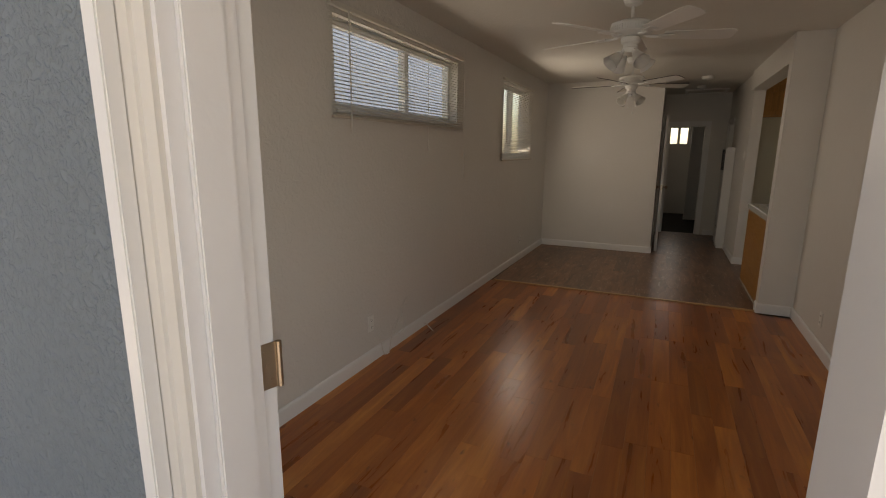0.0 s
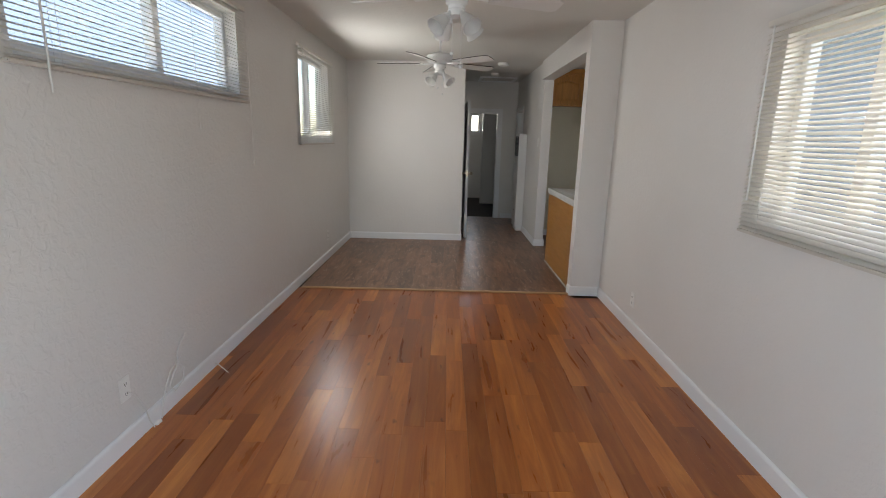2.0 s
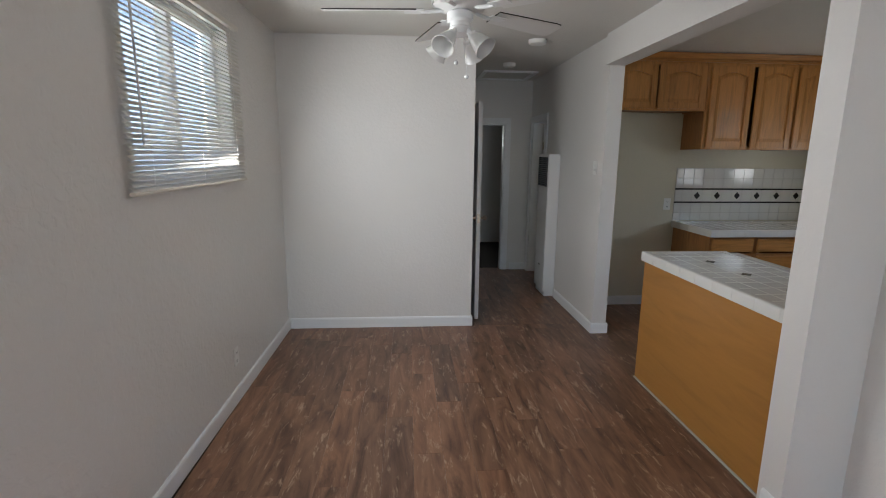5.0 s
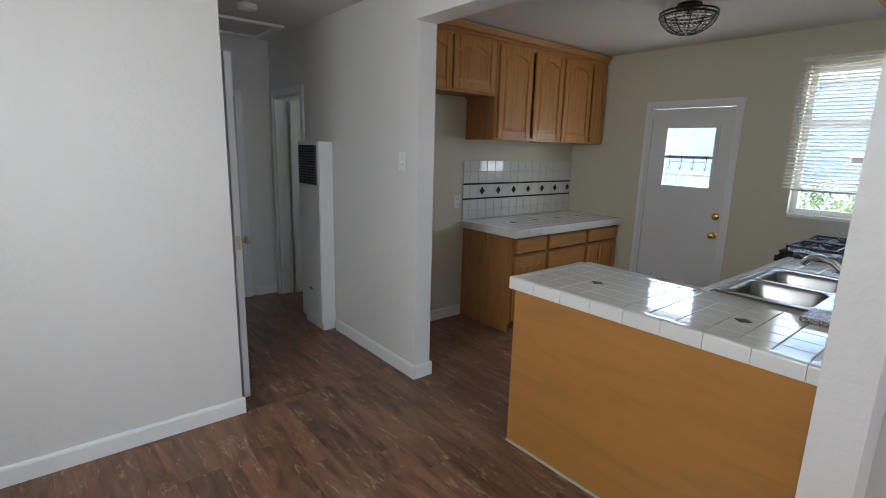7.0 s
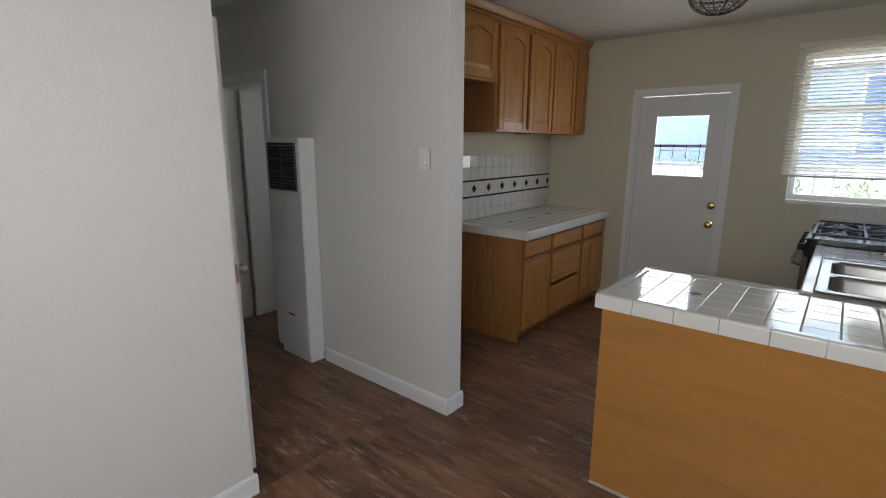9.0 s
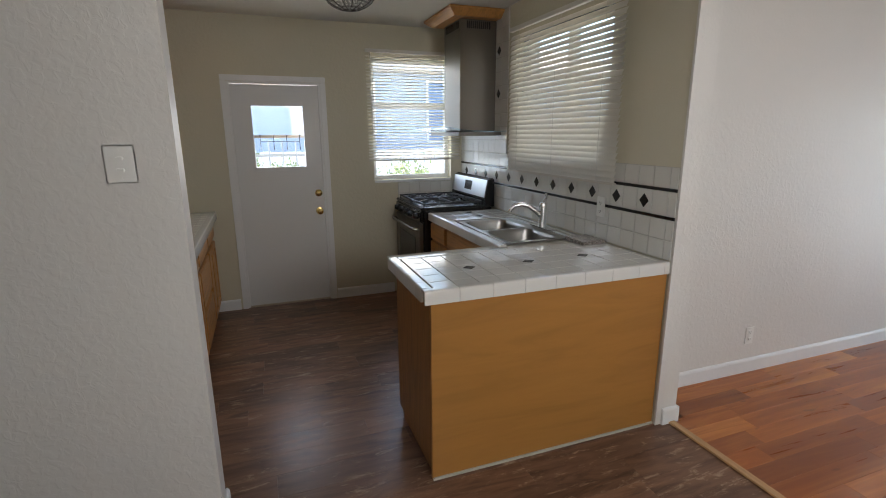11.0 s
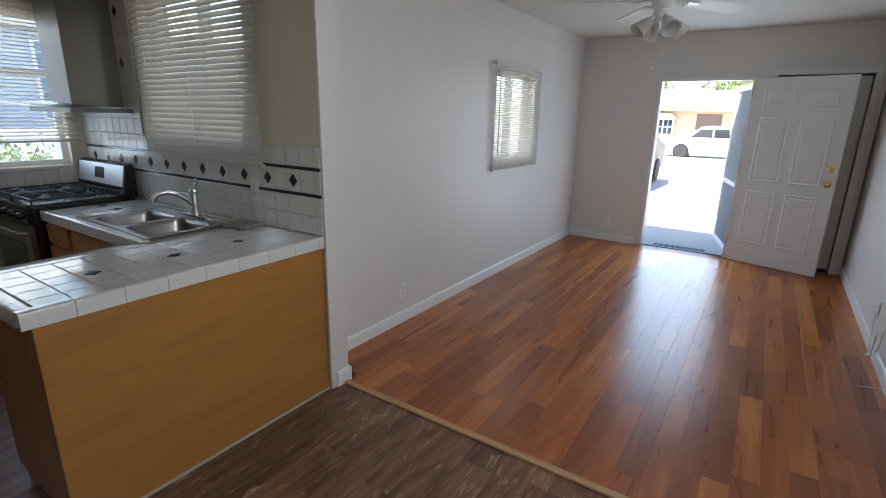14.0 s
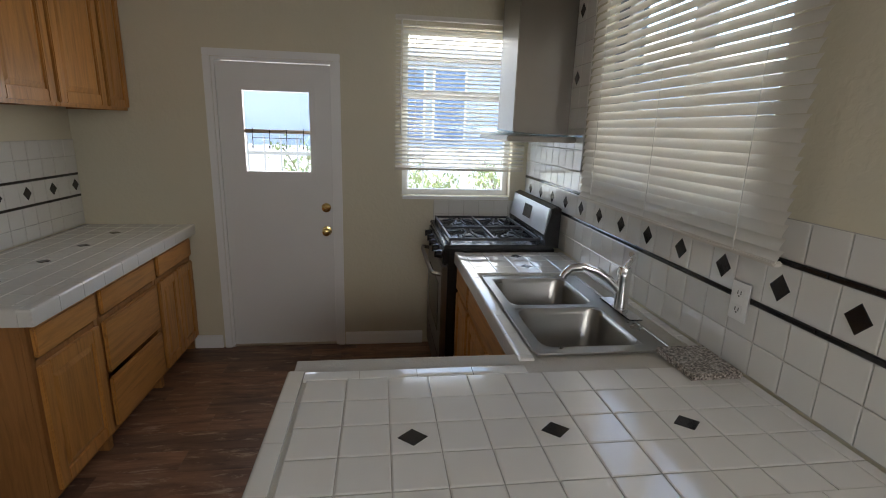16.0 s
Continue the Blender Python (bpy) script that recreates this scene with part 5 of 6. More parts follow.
        cyl(bm, (px, py, -0.325), (px, py, -0.325 - l), 0.0012, seg=5)
        bmesh.ops.create_icosphere(bm, subdivisions=2, radius=0.010, matrix=Matrix.Translation((px, py, -0.325 - l)))
        part("pull_chain", bm, ENAMEL, ob, "thin pull chain with a white ball", True)
    return ob


fan(0.057, 3.74, 17, "white five-blade ceiling fan with tulip lights over the living room", (0.20, 0.27), 0.02, BLADE)
fan(-0.071, 5.97, 31, "white five-blade ceiling fan with tulip lights over the dining area", (0.13, 0.19), 0.055)

# ---------- kitchen ceiling light ----------
lamp = thing("ceiling_light", "dark bronze ceiling light with a beaded crystal dome, off", "ceiling light", pose(2.71, 6.622, KC - 0.001))
BRONZE = mat("dark_bronze", (0.03, 0.024, 0.02), 0.4, 0.8)
bm = bmesh.new()
lathe(bm, [(0.07, 0.0), (0.075, -0.015), (0.03, -0.03), (0.012, -0.035), (0.012, -0.06)], 24)
part("canopy", bm, BRONZE, lamp, smooth=True)
for z, r in ((-0.055, 0.165), (-0.075, 0.165)):
    bm = bmesh.new()
    ringpts = [(r * math.cos(2 * math.pi * i / 36), r * math.sin(2 * math.pi * i / 36), z) for i in range(37)]
    tube(bm, ringpts, 0.006, 8)
    part("ring", bm, BRONZE, lamp, smooth=True)
bm = bmesh.new()
for i in range(12):
    a = 2 * math.pi * i / 12
    pts = [(0.165 * math.cos(t) * math.cos(a), 0.165 * math.cos(t) * math.sin(a), -0.065 - 0.115 * math.sin(t)) for t in [k * math.pi / 16 for k in range(9)]]
    tube(bm, pts, 0.003, 5)
for t in (0.35, 0.75, 1.15):
    r = 0.165 * math.cos(t)
    tube(bm, [(r * math.cos(2 * math.pi * i / 24), r * math.sin(2 * math.pi * i / 24), -0.065 - 0.115 * math.sin(t)) for i in range(25)], 0.0025, 5)
for i in range(6):
    a = 2 * math.pi * i / 6
    cyl(bm, (0.01 * math.cos(a), 0.01 * math.sin(a), -0.05), (0.165 * math.cos(a), 0.165 * math.sin(a), -0.06), 0.003, seg=5)
part("cage", bm, BRONZE, lamp)
bm = bmesh.new()
for j in range(1, 8):
    t = j * math.pi / 17
    r = 0.158 * math.cos(t)
    k = max(6, int(2 * math.pi * r / 0.026))
    for i in range(k):
        a = 2 * math.pi * (i + 0.5 * (j % 2)) / k
        bmesh.ops.create_icosphere(bm, subdivisions=1, radius=0.0085, matrix=Matrix.Translation((r * math.cos(a), r * math.sin(a), -0.065 - 0.11 * math.sin(t))))
CRYSTAL = mat("crystal_beads", (0.9, 0.88, 0.84), 0.05)
bsdf(CRYSTAL).inputs["Transmission Weight"].default_value = 0.7
part("crystal", bm, CRYSTAL, lamp, "small clear crystal beads")

# ---------- wall heater ----------
heater = thing("wall_heater", "white enamel gas wall heater with louvred grilles", "heater", pose(1.14, 8.56, 0.075))
HW, HD, HH = 0.38, 0.122, 1.465
bm = bmesh.new()
box(bm, 0, 0, 0, HD, HW, HH, 0.006)
hb = part("cabinet", bm, ENAMEL, heater)
boxed("grille_back", (-0.0015, 0.035, HH - 0.335, 0.0005, HW - 0.035, HH - 0.03), BLACK, heater)
bm = bmesh.new()
for i in range(15):
    z = HH - 0.325 + i * 0.02
    v = box(bm, -0.001, 0.035, -0.0015, -0.014, HW - 0.035, 0.0015)
    bmesh.ops.transform(bm, matrix=Matrix.Translation((-0.001, 0, z)) @ Matrix.Rotation(radians(-28), 4, "Y"), verts=v)
for y in (0.035, HW - 0.041, HW * 0.5 - 0.003):
    box(bm, -0.012, y, HH - 0.335, -0.0016, y + 0.006, HH - 0.03)
part("top_grille", bm, mat("grille_dark_enamel", (0.10, 0.10, 0.10), 0.4), heater, "dark louvred outlet grille")
bm = bmesh.new()
for i in range(11):
    z = 0.045 + i * 0.018
    v = box(bm, 0.0, 0.05, -0.0012, -0.007, HW - 0.05, 0.0012)
    bmesh.ops.transform(bm, matrix=Matrix.Translation((-0.001, 0, z)) @ Matrix.Rotation(radians(30), 4, "Y"), verts=v)
part("bottom_louvres", bm, ENAMEL, heater)
boxed("access_slot", (-0.0015, 0.16, 0.262, 0.0005, 0.23, 0.272), BLACK, heater)
boxed("plinth", (0.02, 0.02, -0.0565, HD, HW - 0.02, -0.001), ENAMEL, heater)

# ---------- ceiling hatch, detectors ----------
hatch = thing("ceiling_hatch", "white framed access hatch in the hall ceiling", "hatch", pose(0.53, 9.15, CE - 0.001))
for x0, x1, y0, y1 in ((0, 0.62, 0, 0.045), (0, 0.62, 0.545, 0.59), (0, 0.045, 0.045, 0.545), (0.575, 0.62, 0.045, 0.545)):
    boxed("frame", (x0, y0, -0.02, x1, y1, 0), TRIM, hatch, bevel=0.003)
boxed("panel", (0.052, 0.052, -0.006, 0.568, 0.538, -0.001), CEIL, hatch)
for x, y, r in ((0.73, 8.75, 0.065), (0.75, 7.72, 0.075)):
    d = thing("smoke_detector", "round white plastic smoke detector on the ceiling", "smoke detector", pose(x, y, CE - 0.0005), "smoke detectors")
    bm = bmesh.new()
    lathe(bm, [(r, 0.0), (r, -0.018), (r * 0.9, -0.032), (r * 0.6, -0.038), (r * 0.2, -0.038)], 28)
    bd = part("housing", bm, PLASTIC, d, smooth=True)
    bm = bmesh.new()
    lathe(bm, [(0.012, -0.038), (0.012, -0.041), (0.003, -0.0412)], 12)
    part("test_button", bm, PLASTIC, d, smooth=True)

# ---------- outlets and switches ----------
def wall_plate(name, label, m, kind, category, w=0.072, h=0.115):
    """Local x across, z up, face towards local -y."""
    ob = thing(name, label, category, m, name + "s")
    boxed("plate", (-w / 2, -0.006, -h / 2, w / 2, 0, h / 2), PLASTIC, ob, bevel=0.003)
    if kind == "outlet":
        for z in (-0.024, 0.024):
            bm = bmesh.new()
            box(bm, -0.016, -0.0085, z - 0.014, 0.016, -0.006, z + 0.014, 0.002)
            s = part("socket", bm, PLASTIC, ob)
            bm = bmesh.new()
            for x in (-0.006, 0.006):
                box(bm, x - 0.0012, -0.009, z - 0.004, x + 0.0012, -0.0084, z + 0.006)
            cyl(bm, (0, -0.009, z - 0.009), (0, -0.0084, z - 0.009), 0.0025, seg=8)
            part("slots", bm, BLACK, s)
    else:
        for z in (-0.018, 0.018):
            bm = bmesh.new()
            box(bm, -0.011, -0.019, z - 0.005, 0.011, -0.004, z + 0.005, 0.002)
            part("toggle", bm, PLASTIC, ob)
        for z in (-0.044, 0.044):
            bm = bmesh.new()
            cyl(bm, (0, -0.0072, z), (0, -0.0058, z), 0.003, seg=8)
            part("screw", bm, PLASTIC, ob)
    return ob


on_west = lambda y, z: WEST @ pose(L + 0.0005, y, z, 0, 0, 90)
on_east = lambda x, y, z: (EAST if x == R else Matrix()) @ pose(x - 0.0005, y, z, 0, 0, -90)
wall_plate("wall_outlet", "ivory duplex outlet low on the west wall", on_west(2.84, 0.30), "outlet", "outlet")
wall_plate("wall_outlet", "ivory duplex outlet low on the dining wall", on_west(6.45, 0.30), "outlet", "outlet")
wall_plate("wall_outlet", "ivory duplex outlet low on the living room wall", on_east(R, 4.42, 0.268), "outlet", "outlet")
wall_plate("wall_outlet", "ivory duplex outlet low on the front wall", pose(0.96, F + 0.0005, 0.27, 0, 0, 180), "outlet", "outlet")
wall_plate("wall_outlet", "ivory outlet in the sink splash-back", pose(1.775, PY1 + 0.0095, 1.10, 0, 0, 180), "outlet", "outlet")
wall_plate("wall_outlet", "ivory outlet beside the tiled splash-back", pose(2.28, KN - 0.0005, 1.06), "outlet", "outlet")
wall_plate("light_switch", "ivory light switch with two stacked toggles by the kitchen opening", on_east(KX, 7.615, 1.428), "switch", "light switch", 0.085)

# ---------- loose cables and small wall bits ----------
cable = thing("cable", "loose white coax cable coiled out of the wall", "cable", WEST)
bm = bmesh.new()
coil = [(L + 0.02, 3.05, 0.02), (L + 0.022, 3.07, 0.10), (L + 0.03, 3.10, 0.18), (L + 0.03, 3.15, 0.235), (L + 0.02, 3.22, 0.25), (L + 0.03, 3.27, 0.20), (L + 0.035, 3.24, 0.13), (L + 0.03, 3.17, 0.11), (L + 0.03, 3.13, 0.16), (L + 0.035, 3.17, 0.22), (L + 0.025, 3.23, 0.24), (L + 0.015, 3.24, 0.29), (L + 0.012, 3.30, 0.34), (L + 0.012, 3.34, 0.36)]
tube(bm, coil, 0.0035, 6)
part("cord", bm, CORD, cable, smooth=True)
cable = thing("cable", "short white cable end lying on the floor", "cable", WEST)
bm = bmesh.new()
tube(bm, [(L + 0.014, 3.62, 0.045), (L + 0.045, 3.60, 0.05), (L + 0.10, 3.57, 0.03), (L + 0.15, 3.55, 0.005)], 0.0035, 6)
part("cord", bm, CORD, cable, smooth=True)
cable = thing("cable", "white lead hanging from the outlet to the floor", "cable", WEST)
bm = bmesh.new()
tube(bm, [(L + 0.012, 2.85, 0.28), (L + 0.02, 2.88, 0.25), (L + 0.022, 2.93, 0.16), (L + 0.02, 2.96, 0.06), (L + 0.03, 2.98, 0.008)], 0.003, 6)
part("cord", bm, CORD, cable, smooth=True)
box_bm = bmesh.new()
box(box_bm, L + 0.0135, 2.99, 0.002, L + 0.035, 3.03, 0.03, 0.003)
west(tagged(part("cable_clip", box_bm, PLASTIC), "small ivory cable clip against the baseboard", "clip"))
scrap = thing("plastic_scrap", "tiny white plastic scrap on the kitchen floor", "scrap")
boxed("scrap", (2.62, 7.52, 0.0005, 2.635, 7.53, 0.004), PLASTIC, scrap)

# ---------- outside ----------
bm = bmesh.new()
prof = [(300, -0.10), (-1.5, -0.10), (-27, -0.63), (-300, -0.65)]
ra = [bm.verts.new((-300, y, z)) for y, z in prof]
rb = [bm.verts.new((300, y, z)) for y, z in prof]
for i in range(len(prof) - 1):
    bm.faces.new((ra[i], ra[i + 1], rb[i + 1], rb[i]))
structure(part("ground", bm, CONCRETE), "pale concrete ground and driveway", "ground")
mat_ob = thing("doormat", "dark patterned doormat outside the front door", "doormat", pose(-0.13, 0.15, -0.0995))
RUBBER = mat("dark_rubber", (0.05, 0.05, 0.055), 0.8)
boxed("mat", (0, 0, 0, 0.62, 0.36, 0.012), RUBBER, mat_ob, bevel=0.004)
bm = bmesh.new()
for i in range(8):
    for j in range(5):
        box(bm, 0.03 + i * 0.072, 0.025 + j * 0.064, 0.0125, 0.08 + i * 0.072, 0.07 + j * 0.064, 0.018)
part("tread", bm, mat("grey_tread", (0.16, 0.16, 0.17), 0.8), mat_ob)
structure(boxed("step", (-0.60, 0.52, -0.098, 0.80, F - 0.167, -0.055), CONCRETE, bevel=0.006), "concrete step at the front door", "step")

CAR_WHITE = mat("white_car_paint", (0.75, 0.75, 0.74), 0.25, coat=0.6)
CAR_DARK = mat("dark_grey_car_paint", (0.03, 0.03, 0.033), 0.45, coat=0.2)
GLASS_DARK = mat("tinted_car_glass", (0.03, 0.035, 0.04), 0.08)
TYRE = mat("tyre_rubber", (0.025, 0.025, 0.025), 0.8)
ALLOY = worn_metal("alloy_rim", (0.6, 0.6, 0.6), 0.3)


def wheel(parent, x, y, z, r, w):
    bm = bmesh.new()
    lathe(bm, [(r * 0.62, -w / 2), (r * 0.94, -w / 2), (r, -w / 2 + 0.03), (r, w / 2 - 0.03), (r * 0.94, w / 2), (r * 0.62, w / 2)], 28, pose(x, y, z, 90))
    t = part("tyre", bm, TYRE, parent, smooth=True)
    bm = bmesh.new()
    lathe(bm, [(r * 0.62, -w * 0.42), (r * 0.5, -w * 0.36), (r * 0.1, -w * 0.40), (r * 0.1, w * 0.40), (r * 0.5, w * 0.36), (r * 0.62, w * 0.42)], 20, pose(x, y, z, 90))
    part("rim", bm, ALLOY, t, smooth=True)


def vehicle(name, label, category, m, outline, cabin, width, material, axles, r):
    """Side outline in x, z; cabin: glass outline; along local x, centred in y."""
    ob = thing(name, label, category, m)
    bm = bmesh.new()
    prism(bm, outline, width, Matrix.Translation((0, -width / 2, 0)))
    bmesh.ops.bevel(bm, geom=[ed for ed in bm.edges if abs(ed.verts[0].co.y - ed.verts[1].co.y) < 1e-5], offset=0.05, segments=2, affect="EDGES", clamp_overlap=True)
    part("body", bm, material, ob)
    for poly in cabin:
        bm = bmesh.new()
        prism(bm, poly, width + 0.012, Matrix.Translation((0, -width / 2 - 0.006, 0)))
        part("side_window", bm, GLASS_DARK, ob)
    for ax in axles:
        bm = bmesh.new()
        lathe(bm, [(r * 1.18, -width / 2 - 0.004), (r * 1.18, width / 2 + 0.004)], 24, pose(ax, 0, r, 90))
        part("wheel_arch", bm, BLACK, ob)
        for y in (-width / 2 + 0.08, width / 2 - 0.08):
            wheel(ob, ax, y, r, r, 0.22)
    for y in (-width / 2 + 0.2, width / 2 - 0.2):
        boxed("headlight", (outline[0][0] - 0.03, y - 0.12, 0.78, outline[0][0] + 0.02, y + 0.12, 0.92), GLASS_DARK, ob, bevel=0.01)
    return ob


pick = [(5.5, 0.42), (5.52, 0.95), (5.40, 1.08), (4.25, 1.18), (3.55, 1.78), (3.35, 1.84), (1.95, 1.84), (1.80, 1.76), (1.72, 1.20), (0.05, 1.20), (0.0, 0.50), (0.1, 0.42)]
vehicle("pickup_truck", "white crew-cab pickup truck parked across the street", "truck", pose(-0.55, -27.0, -0.627), pick,
        [[(4.0, 1.22), (3.48, 1.70), (2.85, 1.72), (2.85, 1.22)], [(2.75, 1.22), (2.75, 1.72), (2.0, 1.72), (1.92, 1.22)]], 1.95, CAR_WHITE, (4.45, 1.0), 0.38)
suv = [(4.6, 0.40), (4.62, 0.9), (4.5, 1.0), (3.6, 1.10), (2.9, 1.62), (0.5, 1.66), (0.1, 1.1), (0.0, 0.5), (0.1, 0.40)]
vehicle("parked_car", "dark grey car parked in the driveway", "car", pose(2.95, -4.6, -0.19, 0, 0, -90), suv, [[(3.4, 1.12), (2.85, 1.54), (1.8, 1.56), (1.8, 1.12)], [(1.7, 1.12), (1.7, 1.56), (0.65, 1.58), (0.4, 1.12)]], 1.8, CAR_DARK, (3.7, 0.85), 0.33)


def roof_gable(bm, x0, x1, y0, y1, z0, rise, over=0.5):
    x0, x1, y0, y1 = x0 - over, x1 + over, y0 - over, y1 + over
    ym = (y0 + y1) / 2
    lo = [bm.verts.new(p) for p in ((x0, y0, z0), (x1, y0, z0), (x1, y1, z0), (x0, y1, z0))]
    ri = [bm.verts.new(p) for p in ((x0 + 2, ym, z0 + rise), (x1 - 2, ym, z0 + rise))]
    lo2 = [bm.verts.new((v.co.x, v.co.y, z0 - 0.18)) for v in lo]
    bm.faces.new((lo[0], lo[1], ri[1], ri[0])), bm.faces.new((lo[2], lo[3], ri[0], ri[1]))
    bm.faces.new((lo[1], lo[2], ri[1])), bm.faces.new((lo[3], lo[0], ri[0]))
    for i in range(4):
        bm.faces.new((lo[i], lo[(i + 1) % 4], lo2[(i + 1) % 4], lo2[i]))
    bm.faces.new(lo2)


PEACH = paint("peach_stucco", (0.55, 0.38, 0.26), 0.9, 0.3, 10.0)
SHINGLE = paint("pale_shingle", (0.45, 0.42, 0.38), 0.9, 0.4, 6.0)
house = thing("house", "peach stucco bungalow with a bay window across the street", "house", pose(0, -40, -0.64))
boxed("wall", (-12, -9, 0, 16, 0, 3.0), PEACH, house)
bm = bmesh.new()
roof_gable(bm, -12, 16, -9, 0, 3.18, 1.7, 0.7)
part("roof", bm, SHINGLE, house)
boxed("garage_door", (3.0, 0.001, 0.05, 4.9, 0.06, 2.75), mat("brown_door_paint", (0.14, 0.09, 0.07), 0.6), house, "dark brown door")
bm = bmesh.new()
prism(bm, [(6.6, 0.75), (9.0, 0.75), (9.0, 2.35), (6.6, 2.35)], 0.5, Matrix.Translation((0, 0.001, 0)))
bay = part("bay_window", bm, ENAMEL, house)
bm = bmesh.new()
prism(bm, [(6.4, 2.36), (9.2, 2.36), (8.8, 2.75), (6.8, 2.75)], 0.7, Matrix.Translation((0, 0.001, 0)))
part("bay_roof", bm, SHINGLE, bay)
for i in range(3):
    for j in range(2):
        for k in range(2):
            x = 6.68 + i * 0.78 + k * 0.36
            boxed("pane", (x, 0.502, 1.05 + j * 0.62, x + 0.32, 0.512, 1.62 + j * 0.62), GLASS_DARK, bay)

LEAF = mat("green_leaves", (0.10, 0.20, 0.035), 0.6)
lv = coords(LEAF)
link(LEAF, ramp(LEAF, noisy(LEAF, lv, 1.2, 3), [(0.3, (0.10, 0.15, 0.05)), (0.7, (0.30, 0.36, 0.17))]), bsdf(LEAF).inputs["Base Color"])
BARK = paint("bark", (0.12, 0.09, 0.06), 0.95, 1.0, 8.0)


def tree(name, label, category, x, y, z, h, spread, leaf, count, seed):
    rnd = random.Random(seed)
    ob = thing(name, label, category, pose(x, y, z))
    bm = bmesh.new()
    r = h * 0.022
    cyl(bm, (0, 0, 0), (0.05 * h * rnd.uniform(-1, 1), 0, h * 0.45), r, r * 0.7, 9)
    tips = []
    for i in range(9):
        a = 2 * math.pi * i / 9 + rnd.uniform(-0.3, 0.3)
        b = Vector((0, 0, h * rnd.uniform(0.25, 0.45)))
        t = Vector((spread * rnd.uniform(0.4, 0.9) * math.cos(a), spread * rnd.uniform(0.4, 0.9) * math.sin(a), h * rnd.uniform(0.5, 0.92)))
        tube(bm, [b, b.lerp(t, 0.5) + Vector((0, 0, 0.05 * h)), t], r * 0.3, 6)
        tips += [t, b.lerp(t, 0.7)]
    part("trunk", bm, BARK, ob)
    verts, faces = [], []
    for i in range(count):
        c = rnd.choice(tips)
        p = c + Vector((rnd.gauss(0, 1), rnd.gauss(0, 1), rnd.gauss(0, 0.8))) * spread * 0.2
        q = Euler([rnd.uniform(0, 6.28) for _ in range(3)]).to_matrix()
        s = leaf * rnd.uniform(0.6, 1.3)
        k = len(verts)
        verts += [tuple(p + q @ Vector(w)) for w in ((-s, 0, 0), (0, -s * 0.45, 0), (s, 0, 0), (0, s * 0.45, 0.1 * s))]
        faces.append((k, k + 1, k + 2, k + 3))
    me = bpy.data.meshes.new("crown")
    me.from_pydata(verts, [], faces)
    me.materials.append(LEAF)
    cr = new("crown", me)
    cr.parent = ob
    return ob


tree("tree", "leafy green tree behind the bungalow", "tree", 2.6, -53, -0.65, 9.0, 4.2, 0.30, 2600, 3)
tree("tree", "leafy green tree behind the bungalow", "tree", 12.5, -54, -0.65, 6.8, 3.6, 0.30, 1800, 5)

# neighbours seen through the windows
SIDING = paint("pale_siding", (0.78, 0.80, 0.82), 0.7, 0.15, 6.0)
west_house = thing("neighbour_house", "pale blue-grey sided neighbouring house beyond the west windows", "house", pose(-5.2, 0, -0.1))
boxed("wall", (-6, -6, 0, 0, 16, 5.4), paint("pale_blue_siding", (0.17, 0.22, 0.30), 0.8, 0.15, 6.0), west_house)
bm = bmesh.new()
roof_gable(bm, -6, 0, -6, 16, 5.58, 1.4, 0.35)
part("roof", bm, SHINGLE, west_house)
for y0, y1 in ((2.2, 3.4), (6.2, 7.4)):
    wn2 = boxed("window", (0.001, y0, 1.2, 0.05, y1, 2.2), ENAMEL, west_house, bevel=0.005)
    boxed("pane", (0.051, y0 + 0.08, 1.28, 0.056, y1 - 0.08, 2.12), GLASS_DARK, wn2)
BLUEGREY = paint("blue_grey_siding", (0.36, 0.43, 0.53), 0.7, 0.15, 6.0)
BLUE_PANE = mat("blue_curtained_glass", (0.12, 0.20, 0.34), 0.35)
east_house = thing("neighbour_house", "blue-grey neighbouring house beyond the back garden", "house", pose(11.5, 0, -0.1))
boxed("wall", (0, -3, 0, 8, 11.5, 3.05), BLUEGREY, east_house)
bm = bmesh.new()
roof_gable(bm, 0, 8, -3, 11.5, 3.24, 1.6, 0.4)
part("roof", bm, SHINGLE, east_house)
for y0, y1 in ((2.4, 3.2), (4.5, 5.25), (5.4, 5.9)):
    wn2 = boxed("window", (-0.05, y0, 1.4, -0.001, y1, 2.9), ENAMEL, east_house, bevel=0.005)
    boxed("pane", (-0.056, y0 + 0.05, 1.45, -0.0505, y1 - 0.05, 2.85), BLUE_PANE, wn2)
fence = thing("garden_fence", "pale wooden fence at the end of the garden", "fence", pose(10.5, -2.0, -0.1))
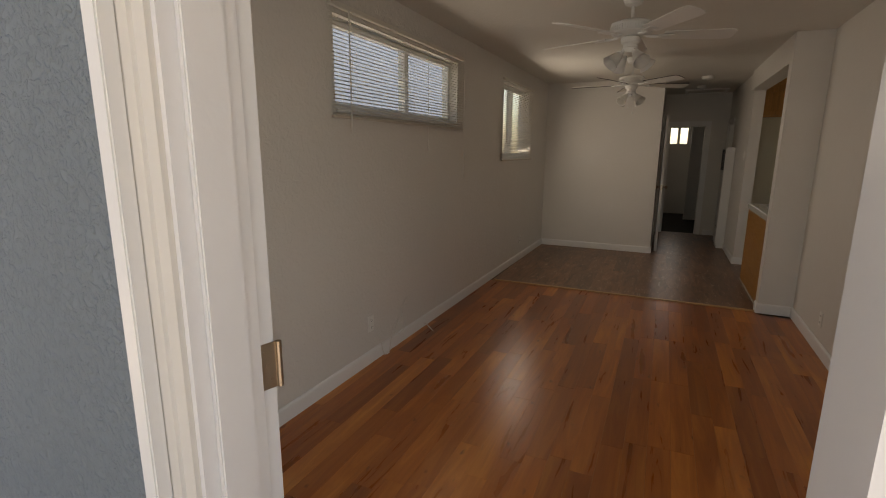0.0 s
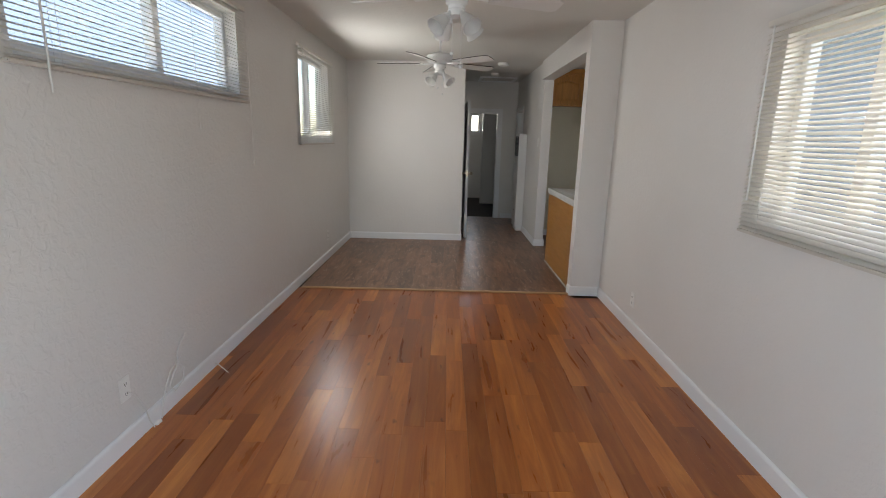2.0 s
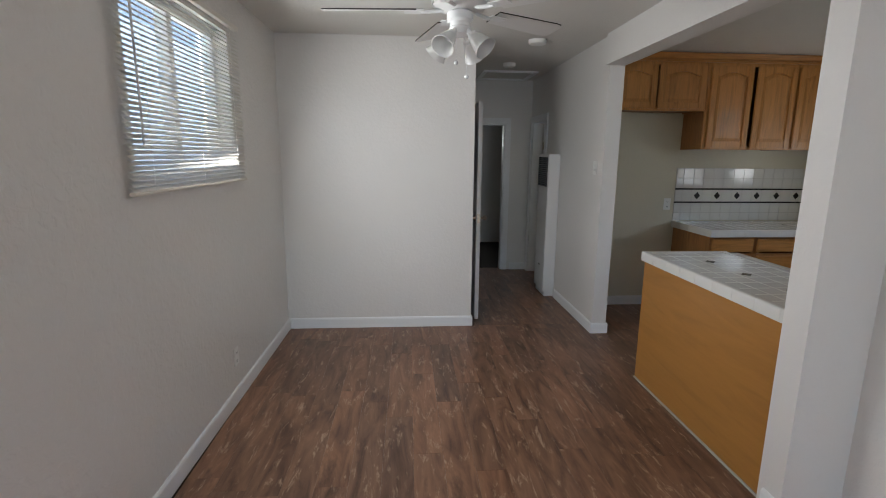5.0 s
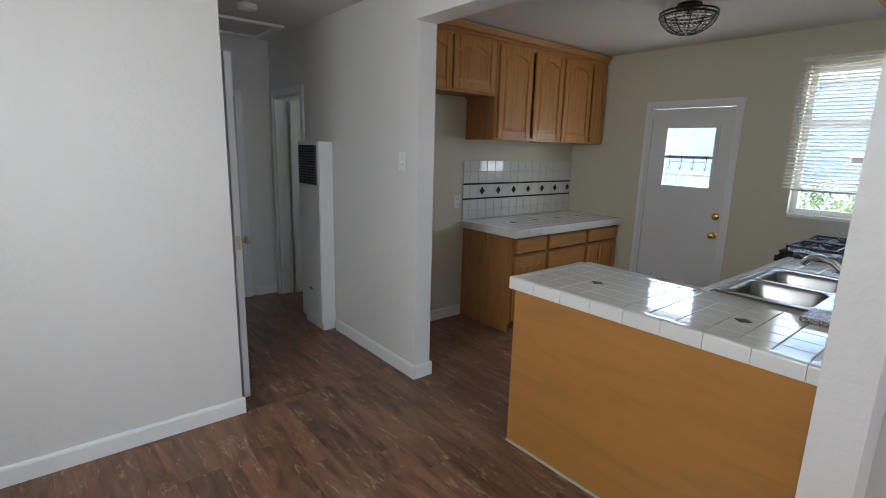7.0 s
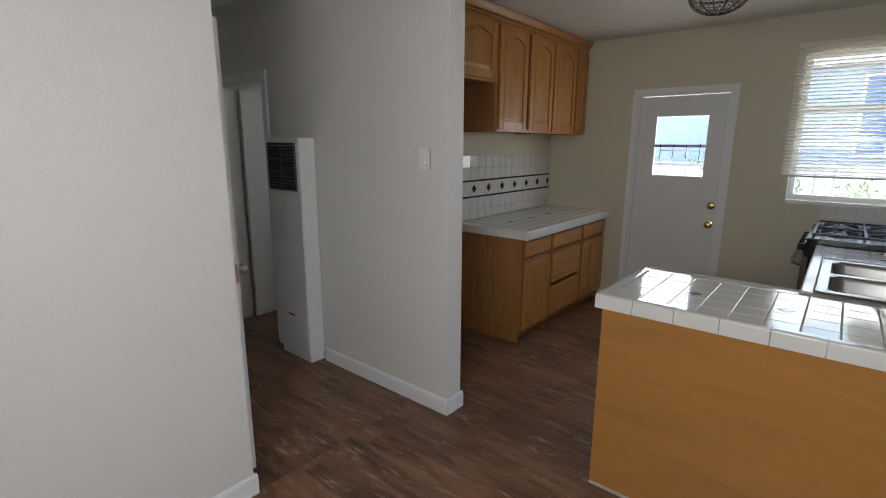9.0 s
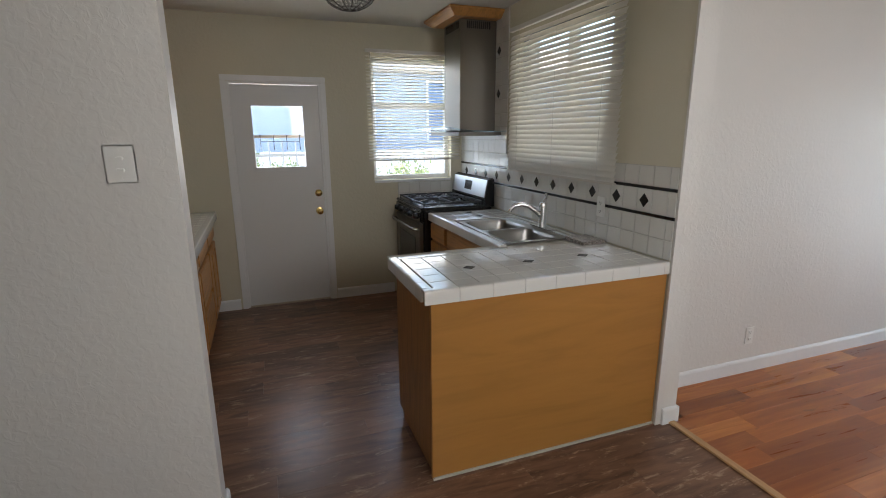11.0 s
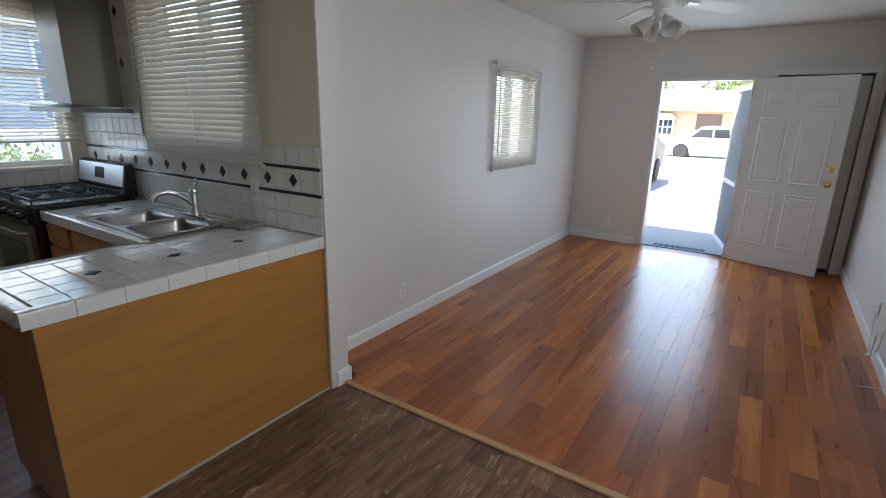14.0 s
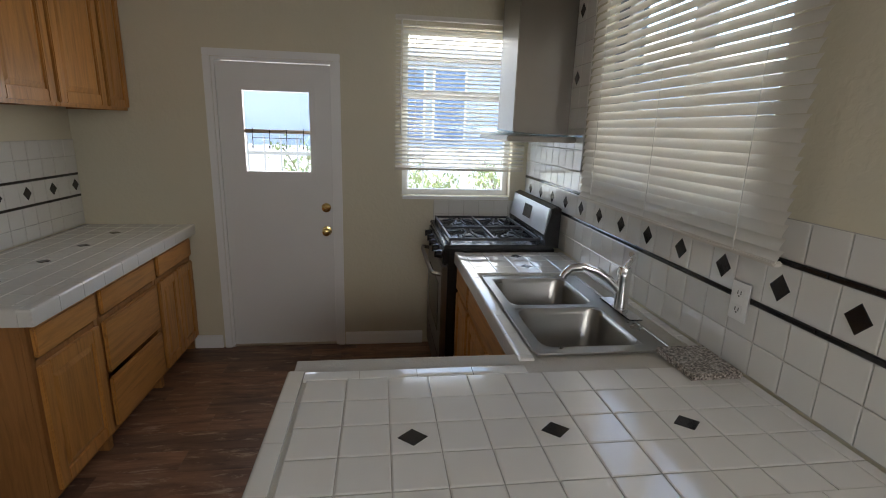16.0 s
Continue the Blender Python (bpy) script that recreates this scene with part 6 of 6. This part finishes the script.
for i in range(60):
    boxed("board", (-0.012, i * 0.2, 0.02, 0.012, i * 0.2 + 0.19, 1.25 + 0.01 * math.sin(i * 2.7)), SIDING, fence)
for z in (0.35, 1.0):
    boxed("rail", (0.0125, 0, z, 0.06, 12, z + 0.09), SIDING, fence)
gate = thing("metal_railing", "white metal railing with spear tips outside the back door", "railing", pose(5.1, 6.0, -0.1))
for i in range(16):
    bm = bmesh.new()
    x = i * 0.14
    cyl(bm, (0, x, 0.0), (0, x, 1.50), 0.008, seg=8)
    cyl(bm, (0, x, 1.50), (0, x, 1.58), 0.014, 0.001, 8)
    part("bar", bm, SCREEN, gate)
for z in (0.2, 1.38):
    boxed("rail", (-0.012, -0.02, z, 0.012, 2.12, z + 0.03), SCREEN, gate)
for i, (x, y, h) in enumerate(((9.6, 6.9, 1.25), (9.8, 7.7, 1.45), (9.5, 5.5, 1.05), (9.7, 4.2, 1.2))):
    tree("shrub", "leafy green garden shrub before the fence", "shrub", x, y, -0.1, h, 0.55, 0.045, 520, 20 + i)

# ---------- floor planks ----------
living_floor = structure(new("floor_laminate"), "honey-coloured laminate plank floor, glossy and worn", "floor")
plank_floor("plank", living_floor, L - 0.1, R, F - 0.02, 5.285, 0.108, 0.78, LAMINATE, 4)
dining_floor = structure(new("floor_vinyl"), "dark brown distressed vinyl plank floor", "floor")
plank_floor("plank", dining_floor, L, PX, 5.285, B, 0.152, 0.92, VINYL, 5)
plank_floor("plank", dining_floor, PX, KE, PY1 - 0.2, KN, 0.152, 0.92, VINYL, 6)
hall_floor = structure(new("floor_hall"), "dark brown vinyl plank floor in the hall", "floor")
plank_floor("plank", hall_floor, HX, PX, B, HE + 0.1, 0.152, 0.92, VINYL, 7)
plank_floor("plank", hall_floor, PX, 2.9, KN, HE, 0.152, 0.92, VINYL, 8)
bedroom_floor = boxed("floor_bedroom", (L, HE + 0.11, -0.02, 2.9, 13.1, -0.002), mat("dark_carpet", (0.05, 0.045, 0.04), 0.95))
structure(bedroom_floor, "dark floor of the far bedroom", "floor")
